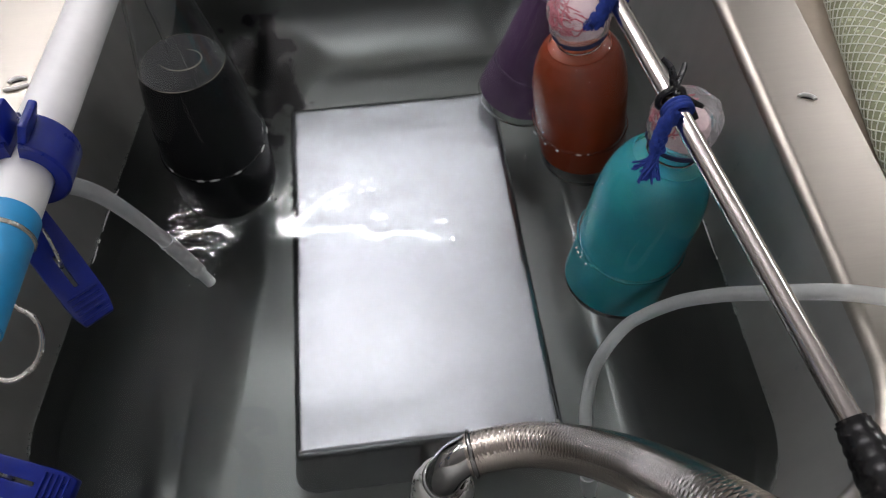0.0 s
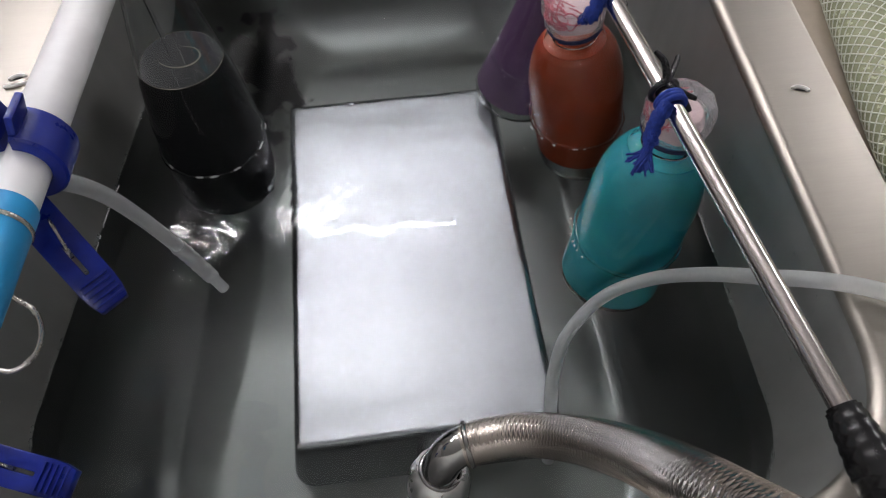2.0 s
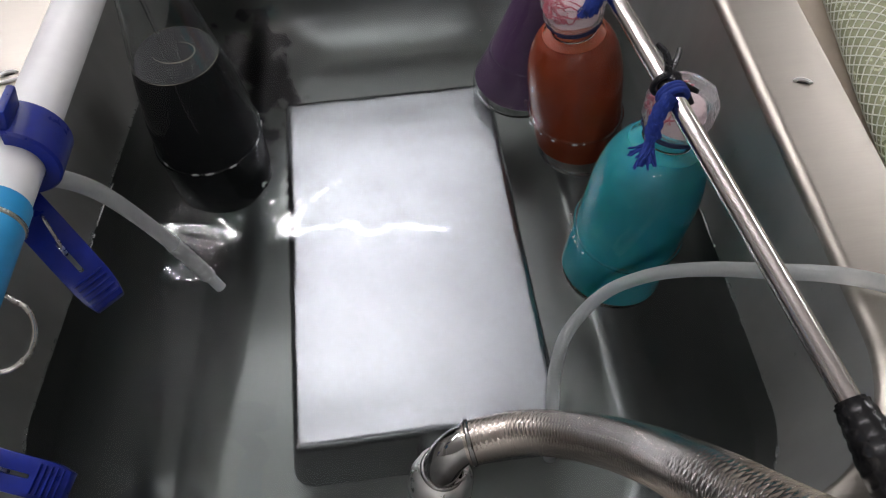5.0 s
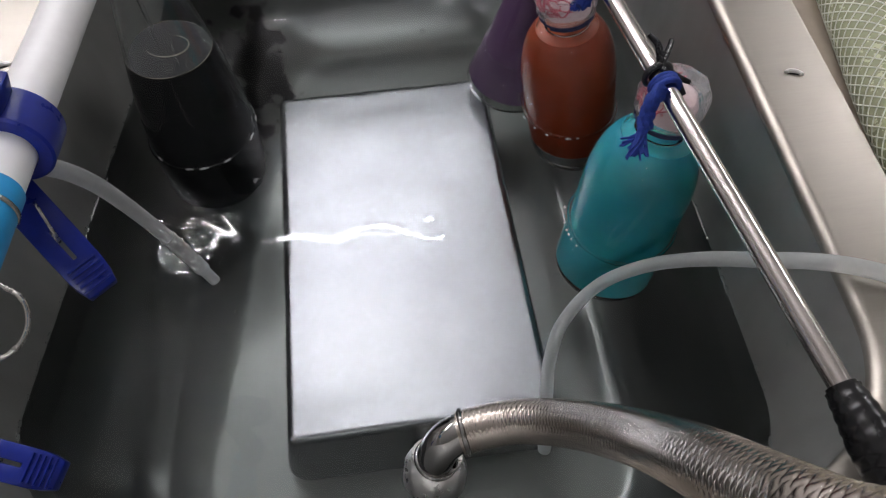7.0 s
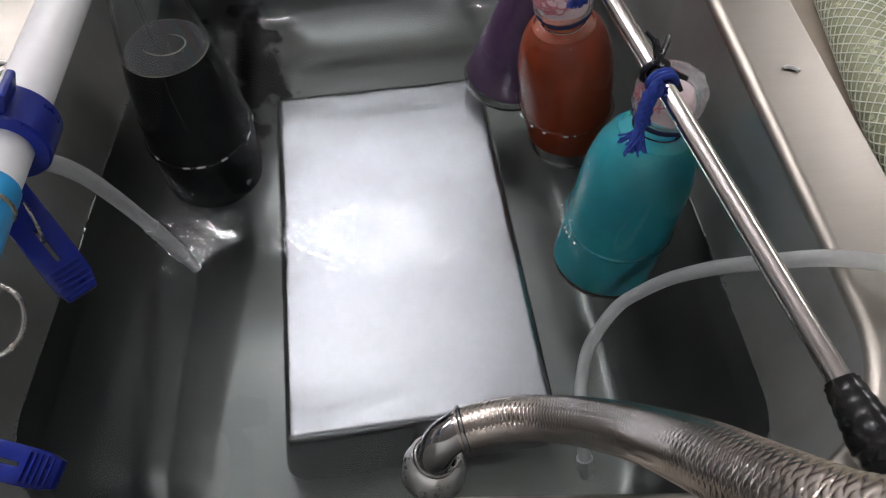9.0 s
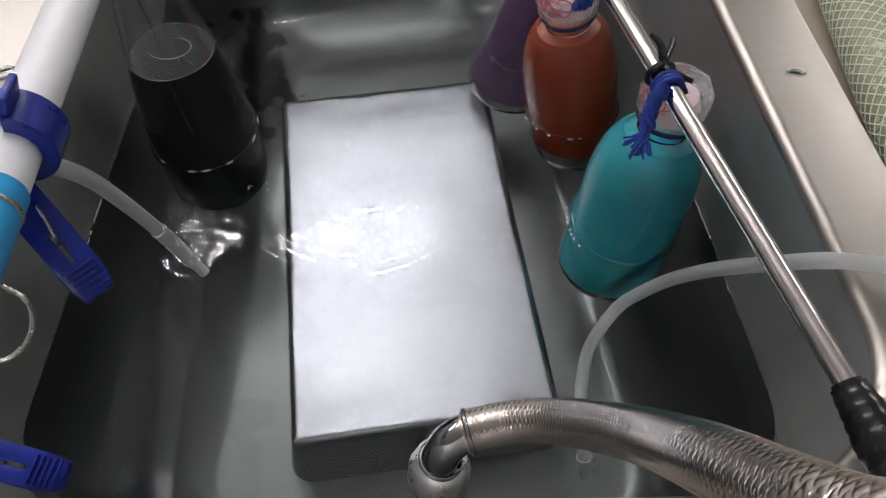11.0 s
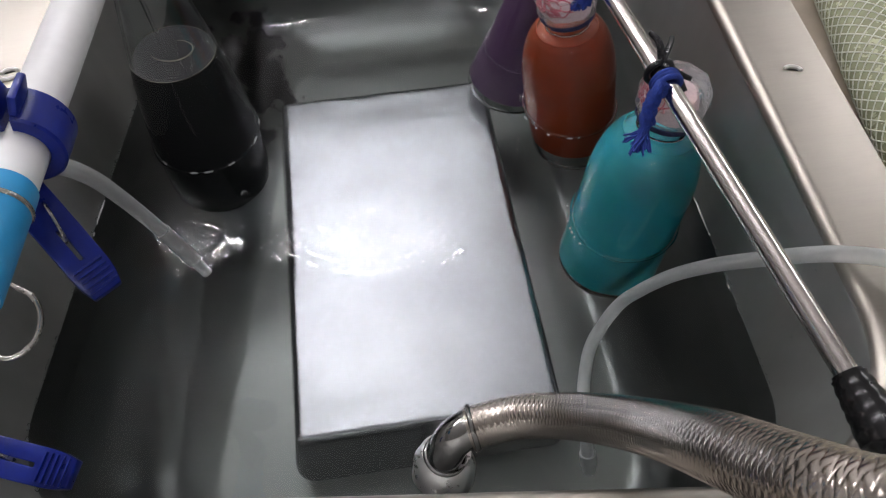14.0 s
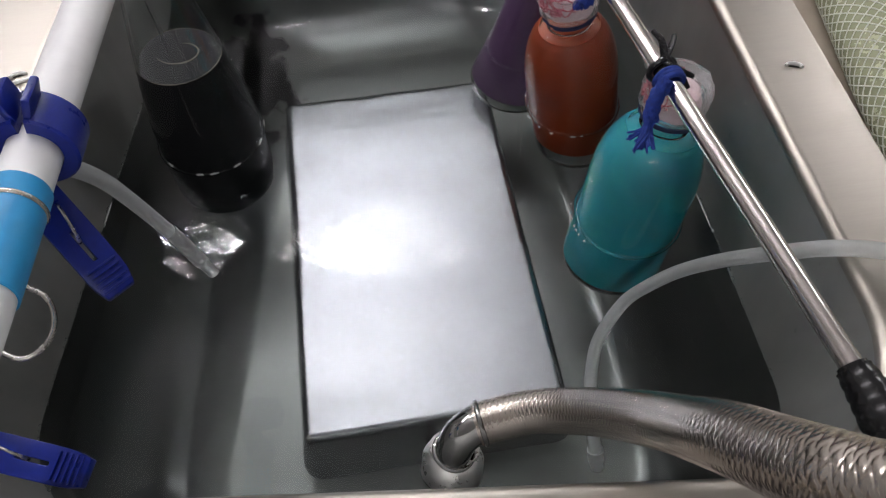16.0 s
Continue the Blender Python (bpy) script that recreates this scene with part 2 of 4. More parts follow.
def outline(d, r, per=14, side=14):
    """The sink's outline, d inside the rim (negative: outside), with corners of radius r."""
    q, out = inset_corners(d), []
    for i in range(4):
        a, b, c = q[i - 1], q[i], q[(i + 1) % 4]
        u, v = (a - b).normalized(), (c - b).normalized()
        ang = math.acos(max(-1, min(1, u.dot(v))))
        t = r / math.tan(ang / 2)
        mid = b + (u + v).normalized() * (r / math.sin(ang / 2))
        p0, p1 = b + u * t, b + v * t
        a0 = math.atan2(p0.y - mid.y, p0.x - mid.x)
        a1 = math.atan2(p1.y - mid.y, p1.x - mid.x)
        while a1 < a0:
            a1 += 2 * math.pi
        for j in range(per + 1):
            w = a0 + (a1 - a0) * j / per
            out.append(Vector((mid.x + r * math.cos(w), mid.y + r * math.sin(w))))
        nxt = q[(i + 2) % 4]
        uu, vv = (b - c).normalized(), (nxt - c).normalized()
        t2 = r / math.tan(math.acos(max(-1, min(1, uu.dot(vv)))) / 2)
        q0, q1 = p1, c + uu * t2
        for j in range(1, side):
            out.append(q0 + (q1 - q0) * j / side)
    return out


def loft(levels, bm=None, fill=False):
    bm = bm or bmesh.new()
    rings = [[bm.verts.new((p.x, p.y, z)) for p in outline(d, r)] for d, r, z in levels]
    for a, b in zip(rings, rings[1:]):
        n = len(a)
        for j in range(n):
            bm.faces.new((a[j], b[j], b[(j + 1) % n], a[(j + 1) % n]))
    if fill:
        bm.faces.new(rings[-1])
    return bm


sink = thing("sink", "deep stainless steel sink filled with clear water", "sink", (0, 0, 0))
levels = [(0.0005, 0.085, -0.007)]
levels += [(0.001, 0.084, -0.03), (0.002, 0.083, -0.08), (0.003, 0.082, -0.125), (0.0035, 0.082, -0.133), (0.005, 0.08, -0.155)]
levels.append((0.007, 0.078, FLOOR + 0.105))
for i in range(1, 19):  # round cove into the flat floor
    w = math.pi / 2 * i / 18
    levels.append((0.007 + 0.058 * (1 - math.cos(w) ** 1.45), 0.078 - 0.022 * math.sin(w), FLOOR + 0.105 * (1 - math.sin(w) ** 1.45)))
levels.append((0.072, 0.05, FLOOR))
def fall(bm):
    """Let the bowl deepen towards its far end, where it drains."""
    for v in bm.verts:
        v.co.z -= SLOPE * v.co.y * min(1.0, max(0.0, (-0.155 - v.co.z) / (-0.155 - FLOOR)))
    return bm


# split at the waterline so the bowl's colour can carry its shade
part("upper_wall", loft(levels[:5]), lit_wall_steel, sink, "dull brushed steel wall above the water, coloured lighter for light")
part("basin", fall(loft(levels[4:], fill=True)), shaded_basin_steel, sink, "smooth steel bowl with a flat floor, coloured dark for shade")
lip = [(-0.058, 0.02, -0.030), (-0.058, 0.02, -0.003), (-0.0565, 0.02, -0.0006), (-0.054, 0.022, 0.0), (-0.012, 0.075, 0.0), (-0.0075, 0.079, 0.0004)]
for i in range(0, 7):
    w = math.pi / 2 * i / 6
    lip.append((-0.006 + 0.0065 * math.sin(w), 0.08 + 0.005 * math.sin(w), -0.0065 + 0.0069 * math.cos(w)))
lip.append((0.0005, 0.085, -0.0075))
part("deck", loft(lip), deck_steel, sink, "pale brushed steel rim with a rolled edge")


def mounting_slot(x, y, turn):
    """A punched tab: a raised half-moon lip over a dark slot."""
    arc = [Vector((0.0052 * math.cos(w), 0.0026 * math.sin(w), 0.0)) for w in [math.pi * j / 14 for j in range(15)]]
    m = pose(x, y, 0.0010, 0, 0, turn)
    part("slot_lip", sweep([m @ p for p in arc], 0.0014, 8), tab_steel, sink, "raised bright lip of a punched slot")
    own = bmesh.new()
    top = [own.verts.new(m @ Vector((0.0036 * math.cos(w), 0.0008 * math.sin(w), -0.0004))) for w in [math.pi * j / 14 for j in range(15)]]
    own.faces.new(top)
    low = bmesh.ops.extrude_face_region(own, geom=own.faces[:])
    bmesh.ops.translate(own, verts=[v for v in low["geom"] if isinstance(v, bmesh.types.BMVert)], vec=(0, 0, -0.0006))
    part("slot", own, dark_rubber, sink, "dark slot")


mounting_slot(0.3785, 0.152, -20)
mounting_slot(-0.160, 0.236, 10)
part("slot_bar", sweep([Vector((-0.168, 0.2285, 0.0012)), Vector((-0.160, 0.2292, 0.0014)), Vector((-0.151, 0.2315, 0.0012))], 0.0013, 8), tab_steel, sink, "raised bright bar beside a punched slot")

# ---- counter round the sink, and the room ----
top = thing("worktop", "tan laminate worktop the sink is set into", "worktop")
for x0, y0, x1, y1 in ((0.4065, -0.30, 1.1, 0.95), (-1.0, -0.30, -0.275, 0.95), (-0.275, 0.626, 0.4065, 0.95)):
    part("board", slab(x0 + 0.001, y0 + 0.001, -0.062, x1 - 0.001, y1 - 0.001, -0.032, 0.002), worktop_mat, top)
own = bmesh.new()  # the piece that follows the sink's slanting side
own.faces.new([own.verts.new((x, y, -0.062)) for x, y in ((-0.274, -0.110), (-0.247, -0.110), (-0.118, 0.600), (-0.118, 0.624), (-0.274, 0.624))])
rise = bmesh.ops.extrude_face_region(own, geom=own.faces[:])
bmesh.ops.translate(own, verts=[v for v in rise["geom"] if isinstance(v, bmesh.types.BMVert)], vec=(0, 0, 0.030))
part("board", own, worktop_mat, top, smooth=False)
cab = thing("base_cabinet", "grey painted cabinet carrying the sink", "cabinet", (0, 0, GROUND))
for x0, y0, x1, y1 in ((-1.0, -0.29, 1.1, -0.27), (-1.0, 0.93, 1.1, 0.95), (-1.0, -0.268, -0.98, 0.928), (1.08, -0.268, 1.1, 0.928)):
    part("panel", slab(x0, y0, 0.0, x1, y1, -0.063 - GROUND, 0.002), cabinet_paint, cab)
part("front_rail", slab(-0.275, -0.30, -0.060 - GROUND, 0.405, -0.205, -0.033 - GROUND, 0.002), cabinet_paint, cab)

X0, X1, Y0, Y1 = -2.6, 2.6, -2.2, 2.9
tagged(part("floor", slab(X0, Y0, GROUND - 0.1, X1, Y1, GROUND), floor_vinyl), "grey vinyl floor", kind="structure")
tagged(part("ceiling", slab(X0, Y0, CEIL, X1, Y1, CEIL + 0.1), ceiling_paint), "white painted ceiling", kind="structure")
for name, x0, y0, x1, y1 in (("wall_west", X0 - 0.12, Y0, X0, Y1), ("wall_east", X1, Y0, X1 + 0.12, Y1),
                             ("wall_south", X0 - 0.12, Y0 - 0.12, X1 + 0.12, Y0), ("wall_north", X0 - 0.12, Y1, X1 + 0.12, Y1 + 0.12)):
    tagged(part(name, slab(x0, y0, GROUND - 0.1, x1, y1, CEIL + 0.1), wall_paint), "grey painted wall", kind="structure")

# hung luminaires: the long tube whose glitter lies on the water, and added unseen fill lights
def batten_light():
    lamp = thing("pendant_light", "white batten light with a bright tube hung from the ceiling", "lamp", group="tube lights")
    part("batten", slab(-0.63, -0.022, 0.032, 0.63, 0.022, 0.062, 0.005), lamp_white, lamp)
    part("tube", sweep([Vector((x, 0, 0)) for x in np.linspace(-0.585, 0.585, 9)], 0.013, 16), tube_glow, lamp, "glowing fluorescent tube")
    for s in (-1, 1):
        part("socket", slab(s * 0.605 - 0.018, -0.02, -0.022, s * 0.605 + 0.018, 0.02, 0.031, 0.004), lamp_white, lamp)
        part("drop_rod", sweep([Vector((s * 0.45, 0, 0.06)), Vector((s * 0.45, 0, CEIL - LAMP_Z))], 0.006, 10), lamp_white, lamp)
    return lamp


LAMP_Z = 1.40
lamp = batten_light()
lamp.matrix_world = pose(-0.32, 1.13, LAMP_Z, 0, 0, -6)
# unseen troughs added to brighten deck, bottles and floor; wide housings stop upward light
fill_troffer = thing("fill_light", "added unseen white trough fill light with a bright tube", "lamp", group="trough lights")
part("trough", slab(-0.66, -0.16, 0.03, 0.66, 0.16, CEIL - LAMP_Z, 0.008), lamp_white, fill_troffer)
part("tube", sweep([Vector((x, 0, 0)) for x in np.linspace(-0.585, 0.585, 9)], 0.013, 16), tube_glow, fill_troffer, "glowing fluorescent tube")
for s in (-1, 1):
    part("socket", slab(s * 0.605 - 0.018, -0.02, -0.022, s * 0.605 + 0.018, 0.02, 0.029, 0.004), lamp_white, fill_troffer)
fill_troffer.matrix_world = pose(-1.25, 1.8, LAMP_Z, 0, 0, 90)
for x, y, turn in ((2.35, 1.55, 90), (-0.3, -1.5, 0), (0.05, 2.25, 0)):
    copy_thing(fill_troffer, pose(x, y, LAMP_Z, 0, 0, turn))

# ---- the steel box on the sink's floor ----
box = thing("metal_box", "brushed stainless steel box standing under the water", "box", (0, 0, FLOOR))


def tapered_box(x0, y0, x1, y1, h, flare, r):
    bm = bmesh.new()
    lev = [(-flare, 0.0, r + flare)]
    H = h - 0.0062
    lev += [(-flare * 0.5, H * 0.5, r + flare * 0.5), (0.0, H, r)]
    for i in range(1, 6):
        w = math.pi / 2 * i / 5
        lev.append((0.0062 * (1 - math.cos(w)), H + 0.0062 * math.sin(w), r + 0.001))
    rings = []
    for d, z, rr in lev:
        ring = []
        rr = max(0.002, rr - max(d, 0))
        for cx, cy, a0 in ((x0 + d + rr, y0 + d + rr, 180), (x1 - d - rr, y0 + d + rr, 270), (x1 - d - rr, y1 - d - rr, 0), (x0 + d + rr, y1 - d - rr, 90)):
            for j in range(7):
                w = radians(a0 + 90 * j / 6)
                ring.append(bm.verts.new((cx + rr * math.cos(w), cy + rr * math.sin(w), z)))
        rings.append(ring)
    for a, b in zip(rings, rings[1:]):
        for j in range(len(a)):
            bm.faces.new((a[j], a[(j + 1) % len(a)], b[(j + 1) % len(b)], b[j]))
    bm.faces.new(rings[0][::-1])
    return bm, rings[-1]


bm, ring = tapered_box(-0.004, -0.006, 0.203, 0.349, BOX_TOP - FLOOR, 0.012, 0.006)
inner = [bm.verts.new((0.1 + (v.co.x - 0.1) * 0.992, 0.172 + (v.co.y - 0.172) * 0.995, v.co.z)) for v in ring]
for j in range(len(ring)):
    bm.faces.new((ring[j], ring[(j + 1) % len(ring)], inner[(j + 1) % len(ring)], inner[j]))
bm.faces.new(inner)
H = BOX_TOP - FLOOR
for v in bm.verts:  # it stands on the falling floor
    v.co.z -= SLOPE * v.co.y + 0.018 * (v.co.y - 0.10) * max(0.0, v.co.z / H)
part("housing", bm, box_steel, box, "brushed steel housing with rounded edges")
for x, y in ((0.0005, -0.0015), (0.1985, -0.0015)):
    part("corner_stud", lathe([(0.0026, -0.004), (0.0026, 0.0), (0.0018, 0.001), (0, 0.0012)], 12), chrome, box).location = (x, y, H + 0.001)
part("cable_gland", sweep([Vector((0.104, -0.003, 0.045)), Vector((0.104, -0.018, 0.045))], 0.016, 24), chrome, box, "round steel gland in the side")

# ---- braided hose with its elbow ----
hose = thing("braided_hose", "braided stainless steel hose on a chrome elbow fitting", "hose", (0, 0, 0))
E0 = Vector((0.104, -0.050, -0.105))
riser = glide([(0.104, -0.0225, FLOOR + 0.045), (0.104, -0.036, FLOOR + 0.047), (0.104, -0.047, FLOOR + 0.065), (0.104, -0.050, -0.15), tuple(E0)], 24)
part("riser", sweep(riser, 0.0125, 24), chrome, hose, "upright steel pipe under the water")
nut = lathe([(0.0, -0.017), (0.0185, -0.016), (0.0205, -0.013), (0.0205, 0.0), (0.0185, 0.004), (0.0165, 0.006), (0.0165, 0.009), (0, 0.0095)], 32)
o = part("nut", nut, satin, hose, "round polished nut")
o.matrix_local = Matrix.Translation(E0) @ Vector((0.18, 0.5, 0.85)).to_track_quat("Z", "Y").to_matrix().to_4x4()
bend = glide([(0.104, -0.050, -0.1), (0.105, -0.049, -0.086), (0.110, -0.045, -0.076), (0.119, -0.041, -0.072), (0.126, -0.040, -0.071)], 24)
part("elbow", sweep(bend, 0.0122, 28), chrome, hose, "polished elbow")


def ring_on(line_dir, at, r, tube, name, mat, parent, label=""):
    d = Vector(line_dir).normalized()
    u = d.orthogonal().normalized()
    v = d.cross(u)
    pts = [Vector(at) + (u * math.cos(w) + v * math.sin(w)) * r for w in [2 * math.pi * j / 36 for j in range(36)]]
    return part(name, sweep(pts, tube, 10, closed=True), mat, parent, label)


ring_on((0.3, 0.1, 1), (0.1045, -0.0495, -0.092), 0.0128, 0.0018, "collar", chrome, hose)
ring_on((1, 0.1, 0.15), (0.1235, -0.0405, -0.0715), 0.0136, 0.0017, "collar", chrome, hose)
HOSE = [(0.121, -0.041, -0.072), (0.134, -0.04, -0.069), (0.155, -0.041, -0.062), (0.176, -0.05, -0.043), (0.19, -0.066, -0.005), (0.199, -0.087, 0.044),
        (0.197, -0.112, 0.108), (0.199, -0.129, 0.142), (0.203, -0.144, 0.17), (0.221, -0.164, 0.193), (0.27, -0.235, 0.215), (0.36, -0.36, 0.12), (0.46, -0.47, -0.14), (0.52, -0.53, -0.5), (0.55, -0.55, GROUND + 0.0145)]
line = glide(HOSE, 480)
R_HOSE = 0.0137


def braid(u, a, s):
    n = 10
    p, q = (a * n / (2 * math.pi) + s / 0.0036), (a * n / (2 * math.pi) - s / 0.0036)
    fp, fq = 1 - abs(2 * (p % 1) - 1) ** 2, 1 - abs(2 * (q % 1) - 1) ** 2
    over = (int(math.floor(p)) + int(math.floor(q))) % 2
    return R_HOSE - 0.0004 + 0.0004 * max(fp * (1.0 if over else 0.55), fq * (0.55 if over else 1.0))


near = [p for p in line]
fine = glide([tuple(p) for p in near[:300]], 1300)
part("braid", sweep(fine, braid, 110), braid_steel, hose, "woven steel wire sheath")
part("tail", sweep(near[298:], R_HOSE, 20), braid_steel, hose)

# ---- bottles that hang in the water ----
def frame_to(base, top_):
    d = (Vector(top_) - Vector(base))
    return Matrix.Translation(base) @ d.to_track_quat("Z", "Y").to_matrix().to_4x4(), d.length


def bottle(name, label, base, neck, prof, level, liq, wrap=True, thread=True, group="bottles in the bath", turn=0, ripple=True, foot=0.0045, wall=0.0022):
    """prof: outer (radius, height) from the base's centre up to the mouth; level: how high the liquid stands."""
    m, _ = frame_to(base, neck)
    ob = thing(name, label, "bottle", group=group)
    ob.matrix_world = m @ pose(0, 0, 0, 0, 0, turn)
    t = wall
    inner = [(max(0.0, r - t), max(z, prof[0][1] + 0.004)) for r, z in prof]
    glass = lathe(prof + inner[::-1], 48)
    g = part("glass", glass, clear_glass, ob, "clear glass wall")
    g.visible_shadow = False
    lq = [(0.0, foot)]
    for (r, z), (r2, z2) in zip(prof, prof[1:]):
        for k in range(6):
            zz = z + (z2 - z) * k / 6
            if foot < zz < level:
                lq.append((max(0.001, r + (r2 - r) * k / 6 - t + 0.0005), zz))
    rl = lq[-1][0]
    lq += [(rl, level), (rl * 0.93, level + 0.0004), (0, level)]
    part("liquid", lathe(lq, 48), liq, ob, "coloured liquid")
    zn, rn = prof[-1][1], prof[-1][0]
    if wrap:
        rng = random.Random(len(name))
        cr = rn + 0.005
        pr = [(rn + 0.002, zn - 0.020), (cr, zn - 0.014), (cr + 0.002, zn - 0.002), (cr + 0.001, zn + 0.008), (cr - 0.003, zn + 0.014), (0, zn + 0.012)]
        bm = bmesh.new()
        fine_pr = [tuple(p) for p in pr]
        bm = lathe(fine_pr, 36, bm)
        bmesh.ops.subdivide_edges(bm, edges=bm.edges[:], cuts=1, use_grid_fill=True)
        for v in bm.verts:
            k = noise.noise(v.co * 130) * 0.0022 + noise.noise(v.co * 320) * 0.0008
            v.co += Vector((v.co.x, v.co.y, 0)).normalized() * k
        w = part("plastic_wrap", bm, plastic_wrap, ob, "crumpled clear plastic over the mouth", smooth=False)
        w.visible_shadow = False
        part("cotton_plug", lathe([(0, zn - 0.018), (rn - 0.003, zn - 0.016), (rn - 0.001, zn - 0.004), (rn - 0.004, zn + 0.001), (0, zn + 0.003)], 24), cotton, ob, "white cotton plug")
        if thread:
            pts = []
            for i in range(60):
                a, b = rng.random() * 6.28, rng.uniform(-0.010, 0.006)
                rr = rn + 0.0008 + rng.random() * 0.0016
                pts.append(Vector((rr * math.cos(a * 0.6 + 3.6), rr * math.sin(a * 0.6 + 3.6), zn + b)))
            part("red_thread", sweep(glide([tuple(p) for p in pts], 240), 0.0006, 6), red_thread, ob, "tangle of red thread under the wrap")
        ringp = []
        for k in range(2):
            for j in range(24):
                w_ = 2 * math.pi * j / 24
                ringp.append(Vector(((rn + 0.0034) * math.cos(w_), (rn + 0.0034) * math.sin(w_), zn - 0.021 + 0.0017 * (k + j / 24))))
        part("neck_string", sweep(ringp, 0.0010, 8), string_dark, ob, "dark navy string wound round the neck")
    if ripple:
        # film of water creeping up the glass where it leaves the bath
        down = m.inverted()
        rngw = random.Random(int(base[0] * 1000) + 7)
        loop_ = []
        zc = (down @ Vector((*base[:2], WATER))).z
        rr = max(r for r, z in prof if z < zc + 0.03)
        for (ra, za), (rb, zb) in zip(prof, prof[1:]):
            if za <= zc < zb:
                rr = ra + (rb - ra) * (zc - za) / (zb - za)
        zdir = (down.to_3x3() @ Vector((0, 0, 1)))
        for j in range(72):
            w_ = 2 * math.pi * j / 72
            p = Vector((rr * math.cos(w_), rr * math.sin(w_), zc))
            wp = m @ p
            p.z += (WATER - wp.z) / max(0.5, zdir.z)
            out_ = Vector((math.cos(w_), math.sin(w_), 0)) * 0.0006
            loop_.append(ob.matrix_world.inverted() @ (m @ (p + out_)))
        wob = [0.0014 + 0.0010 * noise.noise(Vector((3 * math.cos(q), 3 * math.sin(q), base[0] * 50))) for q in [2 * math.pi * j / 72 for j in range(72)]]
        f = part("water_film", sweep(loop_, lambda u, a, s: wob[int(u * 71)], 8, closed=True), clear_water, ob, "bright rim of water round the glass")
        f.visible_shadow = False
    return ob


def media(R_, h):
    """Straight body, round shoulder, narrow neck."""
    p = [(0, 0.0), (R_ * 0.80, 0.0), (R_ * 0.93, 0.002), (R_ * 0.985, 0.007), (R_, 0.014), (R_, h * 0.58)]
    for i in range(1, 9):
        w = math.pi / 2 * i / 8
        p.append((0.0185 + (R_ - 0.0185) * math.cos(w), h * 0.58 + (h * 0.27) * math.sin(w)))
    p += [(0.0178, h * 0.90), (0.0180, h)]
    return p


def cone(R_, h):
    """Sides that draw in from a wide base to the neck."""
    p = [(0, 0.0), (R_ * 0.85, 0.0), (R_ * 0.96, 0.003), (R_, 0.010)]
    p += [(R_ * 0.97, h * 0.12), (R_ * 0.88, h * 0.30), (R_ * 0.76, h * 0.48), (R_ * 0.63, h * 0.64), (R_ * 0.51, h * 0.78), (0.0185, h * 0.88), (0.0180, h)]
    return p


bottle("bottle", "glass bottle of milky teal liquid hung from a rod", (0.270, 0.117, -0.205), (0.301, 0.158, 0.0), media(0.0425, 0.198), 0.163, teal_liquid, turn=40, foot=0.010, wall=0.0032)
bottle("bottle", "glass bottle of orange liquid hanging in the water", (0.276, 0.252, -0.205), (0.246, 0.268, 0.0), media(0.0405, 0.197), 0.163, orange_liquid, turn=-20, foot=0.030, wall=0.0030)
bottle("bottle", "glass bottle of dull purple liquid behind the orange one", (0.226, 0.331, -0.205), (0.262, 0.345, 0.0), cone(0.044, 0.2), 0.150, purple_liquid, turn=70, foot=0.016, wall=0.0030)
flask = [(0, 0.0), (0.036, 0.0), (0.0425, 0.003), (0.0455, 0.010), (0.0465, 0.03), (0.0465, 0.085), (0.0440, 0.125), (0.0385, 0.165), (0.0330, 0.195), (0.0275, 0.225), (0.0220, 0.255), (0.0205, 0.275), (0.0205, 0.31)]
dark = bottle("flask", "tall tapering glass flask of black liquid in the water", (-0.064, 0.271, -0.225), (-0.062, 0.283, 0.0), flask, 0.186, black_liquid, wrap=False, group="")
part("stirrer", sweep(glide([(0.004, 0.004, 0.17), (0.006, 0.002, 0.24), (0.012, -0.004, 0.33)], 12), 0.0018, 8), clear_glass, dark, "thin glass tube in the neck")

# pale ring whose colour imitates the bright edge of the meniscus
ringz = [Vector((0.0340 * math.cos(w), 0.0340 * math.sin(w), 0.1862)) for w in [2 * math.pi * k / 48 for k in range(48)]]
part("meniscus_ring", sweep(ringz, lambda u, a, s: 0.0003 + 0.0002 * math.sin(u * 31), 6, closed=True), scum_meniscus_mat, dark, "thin pale ring put in for the bright meniscus of the liquid")
swirl = [Vector((0.020 * math.cos(w) * (1 - 0.08 * w), 0.016 * math.sin(w) * (1 - 0.08 * w) - 0.004, 0.1862)) for w in [0.5 + 4.2 * k / 24 for k in range(25)]]
part("froth_swirl", sweep(swirl, lambda u, a, s: 0.0006 * math.sin(math.pi * min(1, u * 0.9 + 0.08)) + 0.0001, 6), scum_meniscus_mat, dark, "curl of yellowish froth")

# ---- steel rod across the rims ----
RA, RB = Vector((0.2042, 0.684, 0.0066)), Vector((0.3088, -0.072, 0.0220))
axis = (RB - RA).normalized()
rod = thing("telescopic_rod", "bright steel rod with a black grip laid across the rim", "rod")
part("shaft", sweep([RA, RA.lerp(RB, 0.5), RB], 0.0062, 24), rod_steel, rod, "polished tube")
g0 = RB - axis * 0.002
prof = lambda u, a, s: 0.0092 + 0.0042 * min(1, s / 0.03) - 0.0006 * (math.sin(s * 900) > 0.6)
part("grip", sweep([g0 + axis * (0.13 * k / 60) for k in range(61)], prof, 24), grip_black, rod, "ribbed black plastic grip")
part("collar", sweep([RB - axis * 0.004, RB + axis * 0.001], 0.0078, 24), grip_black, rod)


def on_rod(y):
    return RA + (RB - RA) * ((y - RA.y) / (RB.y - RA.y))


